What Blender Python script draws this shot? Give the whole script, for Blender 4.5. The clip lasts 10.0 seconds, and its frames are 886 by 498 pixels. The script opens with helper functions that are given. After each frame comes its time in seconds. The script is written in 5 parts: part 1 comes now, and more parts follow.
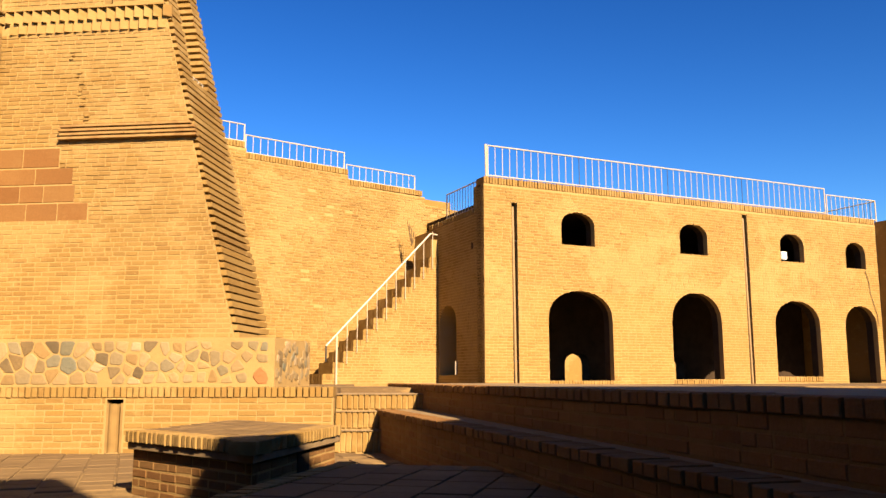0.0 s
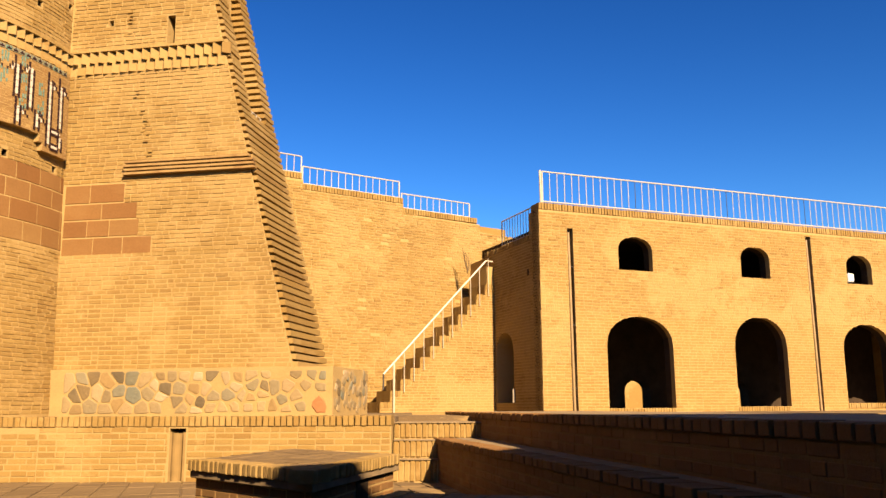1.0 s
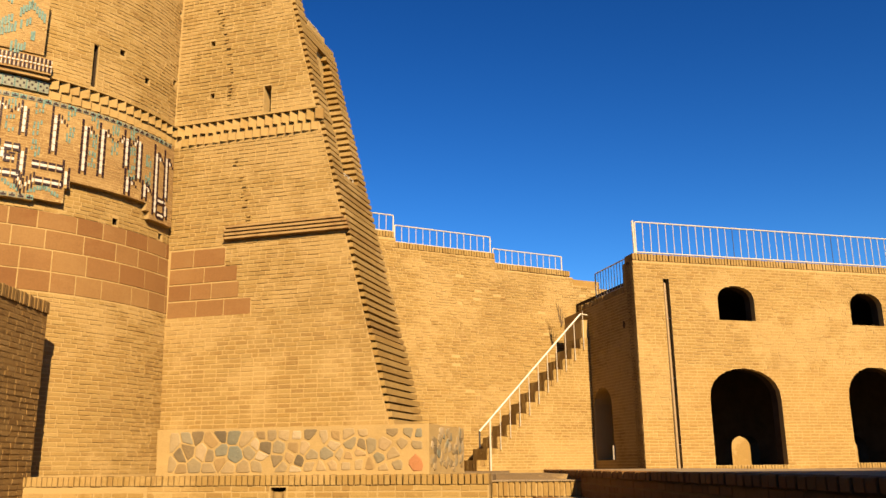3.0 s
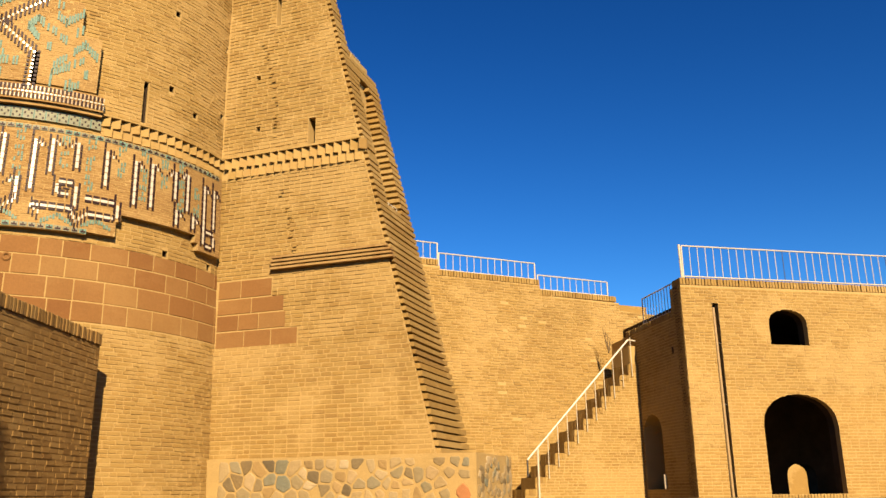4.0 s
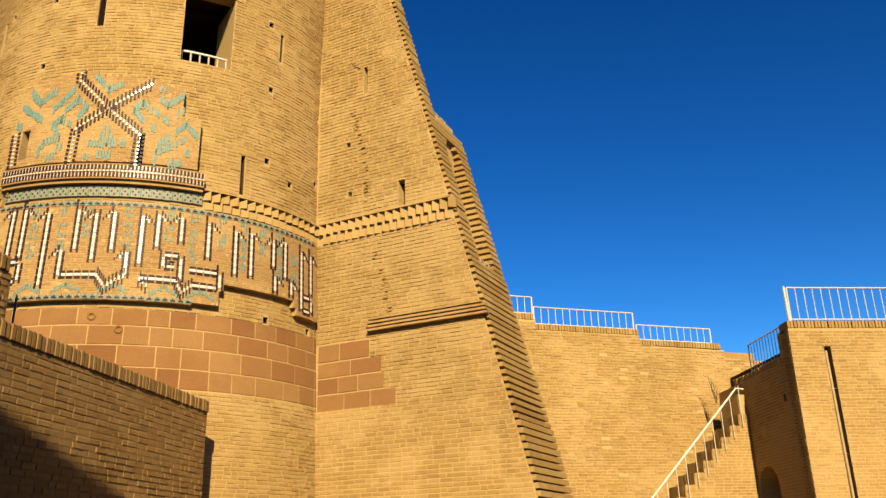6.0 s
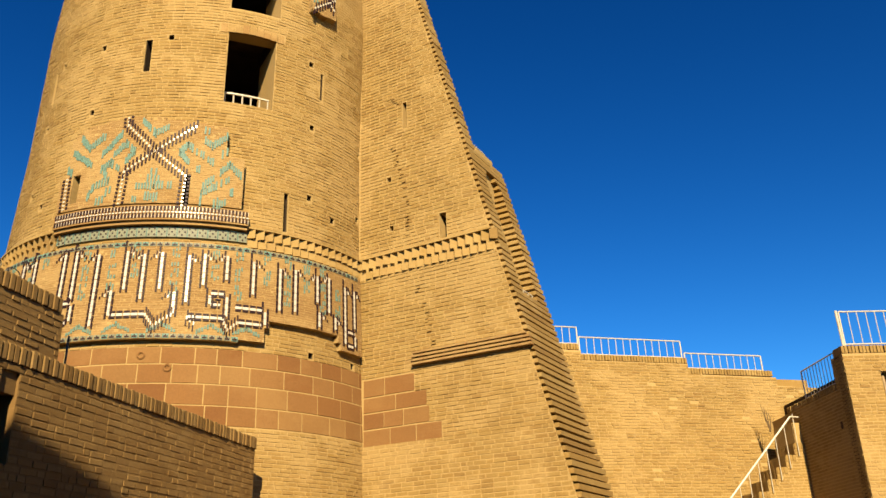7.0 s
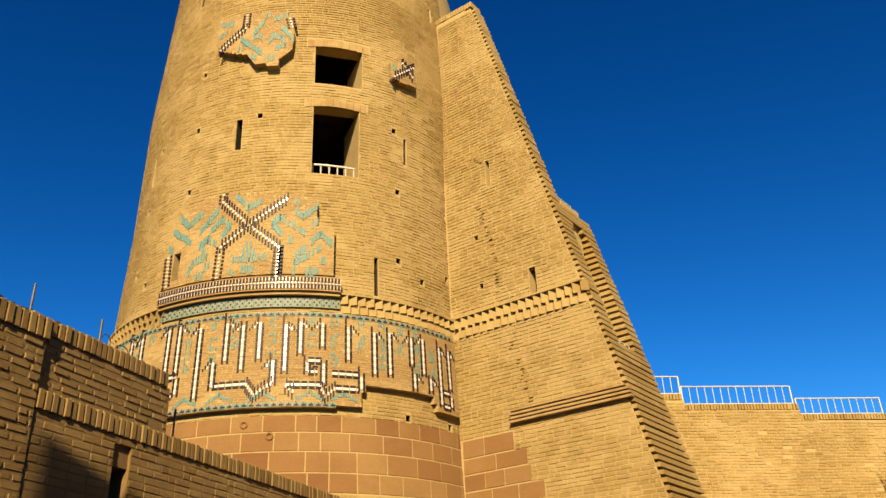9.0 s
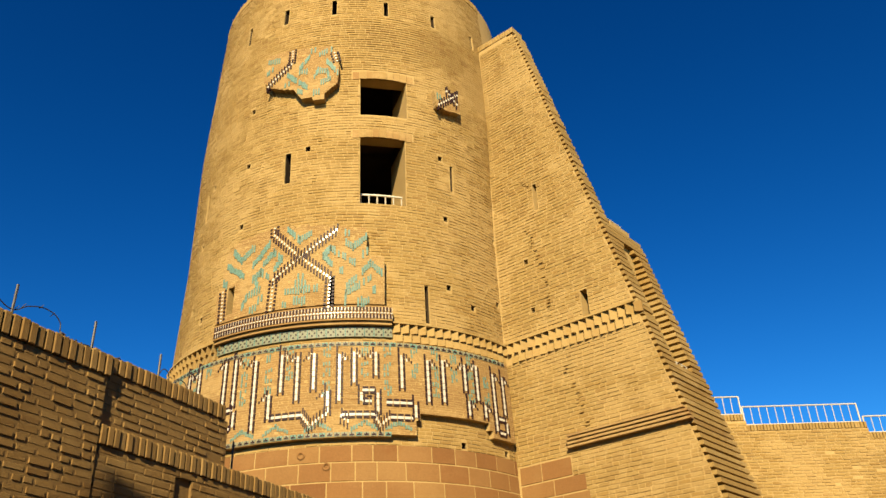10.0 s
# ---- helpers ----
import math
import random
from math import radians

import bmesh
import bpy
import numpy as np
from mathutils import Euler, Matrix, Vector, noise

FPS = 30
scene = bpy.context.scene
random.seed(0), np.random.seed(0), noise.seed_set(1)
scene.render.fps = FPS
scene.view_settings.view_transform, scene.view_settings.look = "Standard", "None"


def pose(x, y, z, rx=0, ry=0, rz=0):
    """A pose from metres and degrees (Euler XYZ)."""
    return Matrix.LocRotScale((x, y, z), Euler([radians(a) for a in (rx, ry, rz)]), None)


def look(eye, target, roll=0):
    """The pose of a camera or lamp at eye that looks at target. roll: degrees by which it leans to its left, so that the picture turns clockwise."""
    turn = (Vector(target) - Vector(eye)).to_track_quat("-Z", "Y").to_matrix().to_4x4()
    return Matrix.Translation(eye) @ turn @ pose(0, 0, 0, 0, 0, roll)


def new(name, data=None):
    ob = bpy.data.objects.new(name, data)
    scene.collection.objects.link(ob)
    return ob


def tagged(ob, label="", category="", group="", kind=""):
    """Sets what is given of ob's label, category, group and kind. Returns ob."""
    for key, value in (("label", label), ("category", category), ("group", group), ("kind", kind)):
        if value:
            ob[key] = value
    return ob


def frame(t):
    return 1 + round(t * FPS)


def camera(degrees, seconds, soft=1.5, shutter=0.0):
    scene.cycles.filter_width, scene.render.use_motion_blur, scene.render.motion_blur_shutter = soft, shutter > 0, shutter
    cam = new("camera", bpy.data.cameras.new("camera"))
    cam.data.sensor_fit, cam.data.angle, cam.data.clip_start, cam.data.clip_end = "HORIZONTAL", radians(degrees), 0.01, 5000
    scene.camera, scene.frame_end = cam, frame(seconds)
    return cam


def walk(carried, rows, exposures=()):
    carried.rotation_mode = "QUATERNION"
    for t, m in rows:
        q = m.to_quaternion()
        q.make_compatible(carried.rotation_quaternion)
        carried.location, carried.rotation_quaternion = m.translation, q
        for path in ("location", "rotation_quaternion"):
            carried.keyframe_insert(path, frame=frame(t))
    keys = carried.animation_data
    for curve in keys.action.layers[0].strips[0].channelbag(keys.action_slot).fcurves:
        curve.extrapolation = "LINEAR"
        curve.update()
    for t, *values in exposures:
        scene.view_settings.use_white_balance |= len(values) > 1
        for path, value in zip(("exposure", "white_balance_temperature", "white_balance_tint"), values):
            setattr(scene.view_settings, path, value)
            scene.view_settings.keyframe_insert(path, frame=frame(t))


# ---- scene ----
from mathutils.geometry import tessellate_polygon
from math import sin, cos, pi

EYE = 0.985
cam = camera(55.19, 10.0)
PATH = [  # seconds, yaw, pitch, roll
    (0.0, 0.00, 8.72, 0.07),
    (0.5, 2.07, 9.65, 0.15),
    (1.0, 3.84, 10.58, 0.29),
    (1.5, 5.54, 11.43, 0.41),
    (2.0, 7.15, 12.35, 0.55),
    (2.5, 8.72, 13.36, 0.55),
    (4.0, 13.35, 16.24, 0.59),
    (4.5, 15.06, 17.12, 0.72),
    (5.0, 16.86, 18.02, 1.06),
    (5.5, 18.56, 19.02, 1.25),
    (7.0, 23.38, 22.40, 1.69),
    (7.5, 24.92, 23.40, 1.87),
    (8.0, 26.47, 24.38, 1.94),
    (8.5, 28.24, 25.42, 2.08),
    (9.0, 30.31, 26.52, 2.36),
    (9.5, 32.36, 27.55, 2.59),
    (10.0, 34.20, 28.45, 2.58),
]
walk(cam, [(t, pose(0, 0, EYE, 90 + p, r, y)) for t, y, p, r in PATH],
     [(0.0, 1.80, 7000, 21), (2.5, 1.46, 6950, 17), (4.5, 1.44, 6750, 12), (7.5, 1.43, 6450, 6), (10.0, 1.45, 6400, 3)])

# ---- world and light ----
SUN_TO = Vector((0.446, -0.895, 0)).normalized()
SUN_ELEV = radians(32.4)
world = bpy.data.worlds.new("sky")
scene.world = world
world.use_nodes = True
wn = world.node_tree
sky = wn.nodes.new("ShaderNodeTexSky")
sky.sky_type = 'NISHITA'
sky.sun_disc = False
sky.sun_elevation = SUN_ELEV
sky.sun_rotation = math.atan2(SUN_TO.x, SUN_TO.y)
sky.altitude = 300
sky.air_density, sky.dust_density, sky.ozone_density = 1.0, 0.3, 3.0
wn.nodes["Background"].inputs[1].default_value = 0.0200
hue = wn.nodes.new("ShaderNodeHueSaturation")  # a clear, deep desert sky
hue.inputs["Saturation"].default_value = 1.33
hue.inputs["Hue"].default_value = 0.496
gam = wn.nodes.new("ShaderNodeGamma")
gam.inputs["Gamma"].default_value = 1.55
wn.links.new(sky.outputs[0], hue.inputs["Color"])
wn.links.new(hue.outputs[0], gam.inputs[0])
wn.links.new(gam.outputs[0], wn.nodes["Background"].inputs[0])
sun = new("sun", bpy.data.lights.new("sun", 'SUN'))
sun.data.energy = 5.0
sun.data.angle = radians(0.5)
sun.data.color = (1.0, 0.80, 0.53)
sun_dir = Vector((SUN_TO.x * cos(SUN_ELEV), SUN_TO.y * cos(SUN_ELEV), sin(SUN_ELEV)))
sun.matrix_world = look(sun_dir * 60, (0, 0, 0))


# ---- materials ----
def material(name, rough=0.85, spec=0.3):
    m = bpy.data.materials.new(name)
    m.use_nodes = True
    b = m.node_tree.nodes["Principled BSDF"]
    b.inputs["Roughness"].default_value = rough
    b.inputs["Specular IOR Level"].default_value = spec
    return m, m.node_tree, b


def noise_node(nt, scale, detail=6.0, rough=0.6, stretch=None):
    tc = nt.nodes.new("ShaderNodeNewGeometry")
    n = nt.nodes.new("ShaderNodeTexNoise")
    n.inputs["Scale"].default_value = scale
    n.inputs["Detail"].default_value = detail
    n.inputs["Roughness"].default_value = rough
    if stretch:
        mp = nt.nodes.new("ShaderNodeMapping")
        mp.inputs["Scale"].default_value = stretch
        nt.links.new(tc.outputs["Position"], mp.inputs[0])
        nt.links.new(mp.outputs[0], n.inputs["Vector"])
    else:
        nt.links.new(tc.outputs["Position"], n.inputs["Vector"])
    return n


def ramp(nt, src, stops):
    r = nt.nodes.new("ShaderNodeValToRGB")
    el = r.color_ramp.elements
    while len(el) < len(stops):
        el.new(0.5)
    for e, (p, c) in zip(el, stops):
        e.position = p
        e.color = (*c, 1.0)
    nt.links.new(src, r.inputs[0])
    return r


def mix(nt, kind, fac, a, b):
    m = nt.nodes.new("ShaderNodeMix")
    m.data_type, m.blend_type = 'RGBA', kind
    if isinstance(fac, float):
        m.inputs[0].default_value = fac
    else:
        nt.links.new(fac, m.inputs[0])
    nt.links.new(a, m.inputs[6])
    nt.links.new(b, m.inputs[7])
    return m.outputs[2]


def bump(nt, b, height, strength, dist=0.01):
    n = nt.nodes.new("ShaderNodeBump")
    n.inputs["Strength"].default_value = strength
    n.inputs["Distance"].default_value = dist
    nt.links.new(height, n.inputs["Height"])
    nt.links.new(n.outputs[0], b.inputs["Normal"])


def masonry(name, tones, stain=0.4, single=False, grain=60.0, patch=0.7, lime=0.55):
    """Fired clay: a tone per piece, faint stains of about a metre, smears and flecks of pale lime, fine grain."""
    m, nt, b = material(name, 0.9, 0.2)
    if single:
        rnd = nt.nodes.new("ShaderNodeObjectInfo").outputs["Random"]
    else:
        rnd = nt.nodes.new("ShaderNodeNewGeometry").outputs["Random Per Island"]
    k = len(tones) - 1
    c = ramp(nt, rnd, [(i / k, t) for i, t in enumerate(tones)]).outputs[0]
    big = noise_node(nt, patch, 6.0, 0.66)
    big2 = ramp(nt, big.outputs["Fac"], [(0.30, (0.74, 0.70, 0.64)), (0.5, (0.97, 0.97, 0.96)), (0.68, (1.06, 1.05, 1.02))])
    c = mix(nt, 'MULTIPLY', stain, c, big2.outputs[0])
    pale = nt.nodes.new("ShaderNodeRGB")
    pale.outputs[0].default_value = (*LIME, 1.0)
    for scale, stretch, lo, hi, amount in ((0.45, (1, 1, 1.4), 0.50, 0.55, 0.75), (6.0, (1, 1, 3.5), 0.58, 0.66, 0.9)):
        smear = noise_node(nt, scale, 9.0, 0.72, stretch)
        top = lime * amount
        mask = ramp(nt, smear.outputs["Fac"], [(lo, (0, 0, 0)), (hi, (top, top, top))])
        c = mix(nt, 'MIX', mask.outputs[0], c, pale.outputs[0])
    fine = noise_node(nt, grain, 4.0, 0.7)
    f2 = ramp(nt, fine.outputs["Fac"], [(0.25, (0.72, 0.70, 0.66)), (0.7, (1.08, 1.08, 1.06))])
    c = mix(nt, 'MULTIPLY', 0.55, c, f2.outputs[0])
    nt.links.new(c, b.inputs["Base Color"])
    bump(nt, b, fine.outputs["Fac"], 0.5, 0.012)
    return m


def plain(name, colour, rough=0.6, spec=0.4, metal=0.0, vary=0.15, scale=12.0):
    m, nt, b = material(name, rough, spec)
    b.inputs["Metallic"].default_value = metal
    n = noise_node(nt, scale, 5.0, 0.6)
    lo = tuple(x * (1 - vary) for x in colour)
    hi = tuple(min(1.0, x * (1 + vary)) for x in colour)
    r = ramp(nt, n.outputs["Fac"], [(0.3, lo), (0.7, hi)])
    nt.links.new(r.outputs[0], b.inputs["Base Color"])
    bump(nt, b, n.outputs["Fac"], 0.15, 0.005)
    return m


BUFF = [(0.206, 0.127, 0.037), (0.236, 0.149, 0.044), (0.218, 0.136, 0.040), (0.248, 0.161, 0.050), (0.224, 0.136, 0.037), (0.194, 0.116, 0.034), (0.240, 0.154, 0.047), (0.222, 0.140, 0.042), (0.256, 0.170, 0.056)]
LIME = (0.340, 0.232, 0.090)
M_BRICK = masonry("buff_brick", BUFF)
M_BRICK1 = masonry("buff_brick_piece", BUFF, single=True)
M_MORTAR = masonry("clay_mortar", [(0.285, 0.190, 0.068), (0.325, 0.220, 0.084)], 0.3)
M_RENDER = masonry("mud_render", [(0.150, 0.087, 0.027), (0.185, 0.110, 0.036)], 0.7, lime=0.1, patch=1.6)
OLD = [(0.165, 0.094, 0.027), (0.200, 0.119, 0.037), (0.180, 0.102, 0.030), (0.218, 0.134, 0.045), (0.150, 0.083, 0.024)]
M_OLD = masonry("weathered_brick", OLD, 0.7, lime=0.15, patch=1.6)
M_OLD1 = masonry("weathered_brick_piece", OLD, 0.7, single=True, lime=0.15, patch=1.6)
RED = [(0.150, 0.072, 0.024), (0.178, 0.088, 0.028), (0.160, 0.078, 0.024), (0.190, 0.104, 0.036)]
M_RED1 = masonry("dark_red_brick_piece", RED, 0.5, single=True, lime=0.1)
M_LIME = masonry("pale_lime_mortar", [(0.268, 0.182, 0.068), (0.300, 0.210, 0.084)], 0.3)
M_INFILL = masonry("later_infill_brick", [(0.222, 0.132, 0.037), (0.246, 0.150, 0.043), (0.230, 0.139, 0.039), (0.258, 0.163, 0.049)], 0.25, lime=0.25)
M_TERRA = masonry("red_stone_slab", [(0.182, 0.092, 0.028), (0.132, 0.056, 0.016), (0.205, 0.112, 0.036), (0.158, 0.072, 0.021), (0.192, 0.100, 0.032), (0.142, 0.062, 0.017)], 0.45, single=True, grain=35.0, lime=0.08)
M_PAVE = masonry("paving", [(0.140, 0.093, 0.043), (0.160, 0.107, 0.051), (0.120, 0.080, 0.038)], 0.5, single=True, lime=0.12)
M_GROUND = masonry("packed_earth", [(0.120, 0.080, 0.040), (0.128, 0.086, 0.042)], 0.5)
RUDDY = [(0.192, 0.109, 0.037), (0.220, 0.128, 0.044), (0.204, 0.118, 0.040), (0.228, 0.139, 0.051)]
M_INFILL1 = masonry("later_infill_piece", [(0.222, 0.132, 0.037), (0.246, 0.150, 0.043), (0.230, 0.139, 0.039), (0.258, 0.163, 0.049)], 0.25, single=True, lime=0.25)
M_PANEL = masonry("orange_brick", RUDDY, 0.25)
M_HEADER = masonry("arch_brick", [(0.240, 0.152, 0.050), (0.215, 0.116, 0.038), (0.262, 0.172, 0.060)], 0.3, single=True)
M_STONE = masonry("rubble_stone", [(0.114, 0.111, 0.074), (0.222, 0.162, 0.078), (0.309, 0.242, 0.141), (0.235, 0.154, 0.061), (0.087, 0.067, 0.037), (0.269, 0.195, 0.094), (0.121, 0.124, 0.090), (0.242, 0.168, 0.074)], 0.3, single=True, grain=22.0, lime=0.12)
M_REDSTONE = masonry("red_rubble", [(0.272, 0.104, 0.040), (0.288, 0.120, 0.048)], 0.3, single=True, lime=0.12)
M_WHITE = plain("white_glaze", (0.43, 0.385, 0.30), 0.27, 0.45, 0.0, 0.12, 30.0)
M_NAVY = plain("dark_glaze", (0.022, 0.010, 0.010), 0.5, 0.12, 0.0, 0.3, 30.0)
M_TURQ = plain("turquoise_glaze", (0.098, 0.165, 0.128), 0.55, 0.12, 0.0, 0.35, 25.0)
M_PALE = plain("pale_glaze", (0.150, 0.150, 0.096), 0.5, 0.15, 0.0, 0.2, 25.0)
M_STEEL = plain("dark_steel", (0.06, 0.055, 0.05), 0.5, 0.5, 0.7, 0.3)
M_PIPE = plain("ochre_pipe_paint", (0.240, 0.160, 0.068), 0.5, 0.4, 0.0, 0.15)
M_LAMP = plain("lamp_housing", (0.62, 0.64, 0.60), 0.3, 0.5, 0.2, 0.1)
M_PLASTER = plain("ochre_plaster", (0.192, 0.124, 0.044), 0.9, 0.2, 0.0, 0.15, 5.0)
M_SLABSTONE = plain("stone_slab", (0.200, 0.144, 0.076), 0.85, 0.2, 0.0, 0.2, 6.0)
M_TWIG = plain("dry_stem", (0.096, 0.064, 0.032), 0.9, 0.2)
M_RAIL = plain("cream_paint", (0.368, 0.320, 0.232), 0.45, 0.5, 0.0, 0.1)
# near-black colour that stands in for shade inside rooms and openings
M_SHADE = plain("shade_dark", (0.040, 0.027, 0.016), 0.95, 0.1, 0.0, 0.3, 3.0)
# near-black for solid blocks that stand in for shaded openings
M_HOLE_SHADE = plain("hole_shade", (0.040, 0.028, 0.016), 0.95, 0.1)


# ---- mesh helpers ----
def add_box(bm, lo, hi, m=None):
    c = [Vector((x, y, z)) for x in (lo[0], hi[0]) for y in (lo[1], hi[1]) for z in (lo[2], hi[2])]
    if m is not None:
        c = [m @ v for v in c]
    v = [bm.verts.new(p) for p in c]
    for f in ((0, 1, 3, 2), (4, 6, 7, 5), (0, 4, 5, 1), (2, 3, 7, 6), (0, 2, 6, 4), (1, 5, 7, 3)):
        bm.faces.new([v[i] for i in f])


def mesh_of(name, bm, mat):
    bmesh.ops.recalc_face_normals(bm, faces=bm.faces[:])
    me = bpy.data.meshes.new(name)
    bm.to_mesh(me)
    bm.free()
    me.materials.append(mat)
    return me


def part(name, bm, mat, parent, label=""):
    ob = new(name, mesh_of(name, bm, mat))
    if parent is not None:
        ob.parent = parent
    if label:
        ob["label"] = label
    return ob


def raw(name, verts, faces, mat, parent=None, label="", kind=""):
    me = bpy.data.meshes.new(name)
    me.from_pydata(verts, [], faces)
    me.materials.append(mat)
    ob = new(name, me)
    if parent is not None:
        ob.parent = parent
    return tagged(ob, label, "", "", kind)


def thing(name, label, category, kind="", at=(0, 0, 0)):
    ob = new(name)
    ob.location = at
    return tagged(ob, label, category, "", kind)


class Wall:
    """An upright plane: u metres along it from its origin, v up, d out towards the viewer."""
    def __init__(self, x, y, yaw, flip=False):
        self.o = Vector((x, y, 0))
        self.e = Vector((cos(radians(yaw)), sin(radians(yaw)), 0))
        self.n = Vector((self.e.y, -self.e.x, 0)) * (-1 if flip else 1)

    def p(self, u, v, d=0.0):
        return self.o + self.e * u + self.n * d + Vector((0, 0, v))

    def m(self):
        """Local x along, y inwards, z up."""
        n = -self.n
        return Matrix(((self.e.x, n.x, 0, self.o.x), (self.e.y, n.y, 0, self.o.y), (0, 0, 1, 0), (0, 0, 0, 1)))


class Round:
    """The tower's face: u metres along it at its mid radius from the bearing a0 (to the right), v up, d out."""
    def __init__(self, x, y, radius, a0, mid):
        self.c, self.radius, self.a0, self.mid = Vector((x, y, 0)), radius, a0, mid

    def p(self, u, v, d=0.0):
        lean = min(0.24, max(0.0, 0.03 * (v - 7.2)))  # the old tower leans a little
        a = self.a0 + u / self.mid
        a += lean * sin(a) / self.mid * max(0.0, cos(u / self.mid / 2))
        r = self.radius(v) + d
        return Vector((self.c.x + lean + r * cos(a), self.c.y + r * sin(a), v))


def cut(spans, a, b):
    out = []
    for s, e in spans:
        if b <= s or a >= e:
            out.append((s, e))
            continue
        if a > s:
            out.append((s, a))
        if b < e:
            out.append((b, e))
    return out


def bricks(name, surf, v0, v1, spans, parent, mat=None, course=0.08, length=0.25, proud=0.006, joint=0.014, rng=None, wear=0.005, skip=0.0, kind="stuff", label="", bev=0.004):
    """Courses of bricks over a surface; spans(v) gives the stretches that a course covers."""
    rng = rng or random.Random(7)
    V, F = [], []
    rows = int((v1 - v0) / course + 0.001)
    for i in range(rows):
        va, vb = v0 + i * course + joint / 2, v0 + (i + 1) * course - joint / 2
        for s, e in spans(0.5 * (va + vb)):
            u = s - (i % 2) * length / 2 * rng.uniform(0.8, 1.2)
            while u < e:
                L = length * (rng.choice((1.0, 1.0, 1.0, 0.55)) * rng.uniform(0.9, 1.08))
                a, b = max(u + joint / 2, s), min(u + L - joint / 2, e)
                u += L
                if b - a < 0.03 or rng.random() < skip:
                    continue
                d = proud + rng.uniform(-wear, wear)
                d = max(0.003, d)
                t1, t2 = rng.uniform(-0.003, 0.003), rng.uniform(-0.003, 0.003)
                k = len(V)
                V += [surf.p(a, va + t1, -0.02), surf.p(b, va + t2, -0.02), surf.p(b, vb + t2, -0.02), surf.p(a, vb + t1, -0.02),
                      surf.p(a + bev, va + bev + t1, d), surf.p(b - bev, va + bev + t2, d), surf.p(b - bev, vb - bev + t2, d), surf.p(a + bev, vb - bev + t1, d)]
                F += [(k + 4, k + 5, k + 6, k + 7), (k, k + 1, k + 5, k + 4), (k + 1, k + 2, k + 6, k + 5), (k + 2, k + 3, k + 7, k + 6), (k + 3, k, k + 4, k + 7)]
    return raw(name, V, F, mat or M_BRICK, parent, label, kind)


def arch(u0, u1, v0, spring, top, steps=12):
    """Outline of an arched opening, anticlockwise from the lower left."""
    c, a, h = 0.5 * (u0 + u1), 0.5 * (u1 - u0), top - spring
    pts = [(u0, v0), (u1, v0), (u1, spring)]
    for i in range(1, steps):
        t = pi * i / steps
        pts.append((c + a * cos(t), spring + h * sin(t) ** 0.85))
    pts.append((u0, spring))
    return pts


def span_of(poly, v):
    xs = []
    for (x0, y0), (x1, y1) in zip(poly, poly[1:] + poly[:1]):
        if (y0 <= v) != (y1 <= v):
            xs.append(x0 + (v - y0) / (y1 - y0) * (x1 - x0))
    return (min(xs), max(xs)) if xs else None


def slab(name, wall, outline, holes, thick, mat, parent=None, label="", front=0.0):
    """A wall of that thickness with openings through it."""
    loops = [outline] + holes
    tris = tessellate_polygon([[Vector((u, v, 0)) for u, v in lp] for lp in loops])
    flat = [q for lp in loops for q in lp]
    n = len(flat)
    V = [wall.p(u, v, front) for u, v in flat] + [wall.p(u, v, front - thick) for u, v in flat]
    F = [tuple(t) for t in tris] + [tuple(i + n for i in reversed(t)) for t in tris]
    k = 0
    for lp in loops:
        for i in range(len(lp)):
            j = (i + 1) % len(lp)
            F.append((k + i, k + j, k + j + n, k + i + n))
        k += len(lp)
    bm = bmesh.new()
    vs = [bm.verts.new(p) for p in V]
    for f in F:
        try:
            bm.faces.new([vs[i] for i in f])
        except ValueError:
            pass
    return part(name, bm, mat, parent, label)


def box_thing(name, lo, hi, mat, m=None, parent=None, label="", category="", kind=""):
    bm = bmesh.new()
    add_box(bm, lo, hi, m)
    return tagged(part(name, bm, mat, parent), label, category, "", kind)


# ---- pieces that stand as objects of their own ----
PIECE = {}


def piece_mesh(key, w, h, d, mat, bev=0.006):
    """A brick with worn edges: w along, d deep (towards +y), h up; its outer face at y = 0."""
    if key not in PIECE:
        bm = bmesh.new()
        pts = [(0, d, 0), (w, d, 0), (w, d, h), (0, d, h), (0, bev, 0), (w, bev, 0), (w, bev, h), (0, bev, h),
               (bev, 0, bev), (w - bev, 0, bev * 1.3), (w - bev * 1.4, 0, h - bev), (bev * 1.2, 0, h - bev)]
        v = [bm.verts.new(p) for p in pts]
        for f in ((8, 9, 10, 11), (4, 5, 9, 8), (5, 6, 10, 9), (6, 7, 11, 10), (7, 4, 8, 11), (0, 1, 5, 4), (1, 2, 6, 5), (2, 3, 7, 6), (3, 0, 4, 7), (3, 2, 1, 0)):
            bm.faces.new([v[i] for i in f])
        PIECE[key] = mesh_of("piece", bm, mat)
    return PIECE[key]


def place_piece(name, key, w, h, d, mat, wall, u, v, out, parent, tilt=0.0):
    """Sets a shared piece on a wall with its lower left corner at u, v and its face out metres proud."""
    ob = new(name, piece_mesh(key, w, h, d, mat))
    ob.parent = parent
    base = wall.p(u, v, out)
    inn = -wall.n
    rot = Matrix(((wall.e.x, inn.x, 0, 0), (wall.e.y, inn.y, 0, 0), (0, 0, 1, 0), (0, 0, 0, 1)))
    ob.matrix_local = Matrix.Translation(base - (parent.location if parent else Vector())) @ rot @ pose(0, 0, 0, 0, tilt, 0)
    return ob


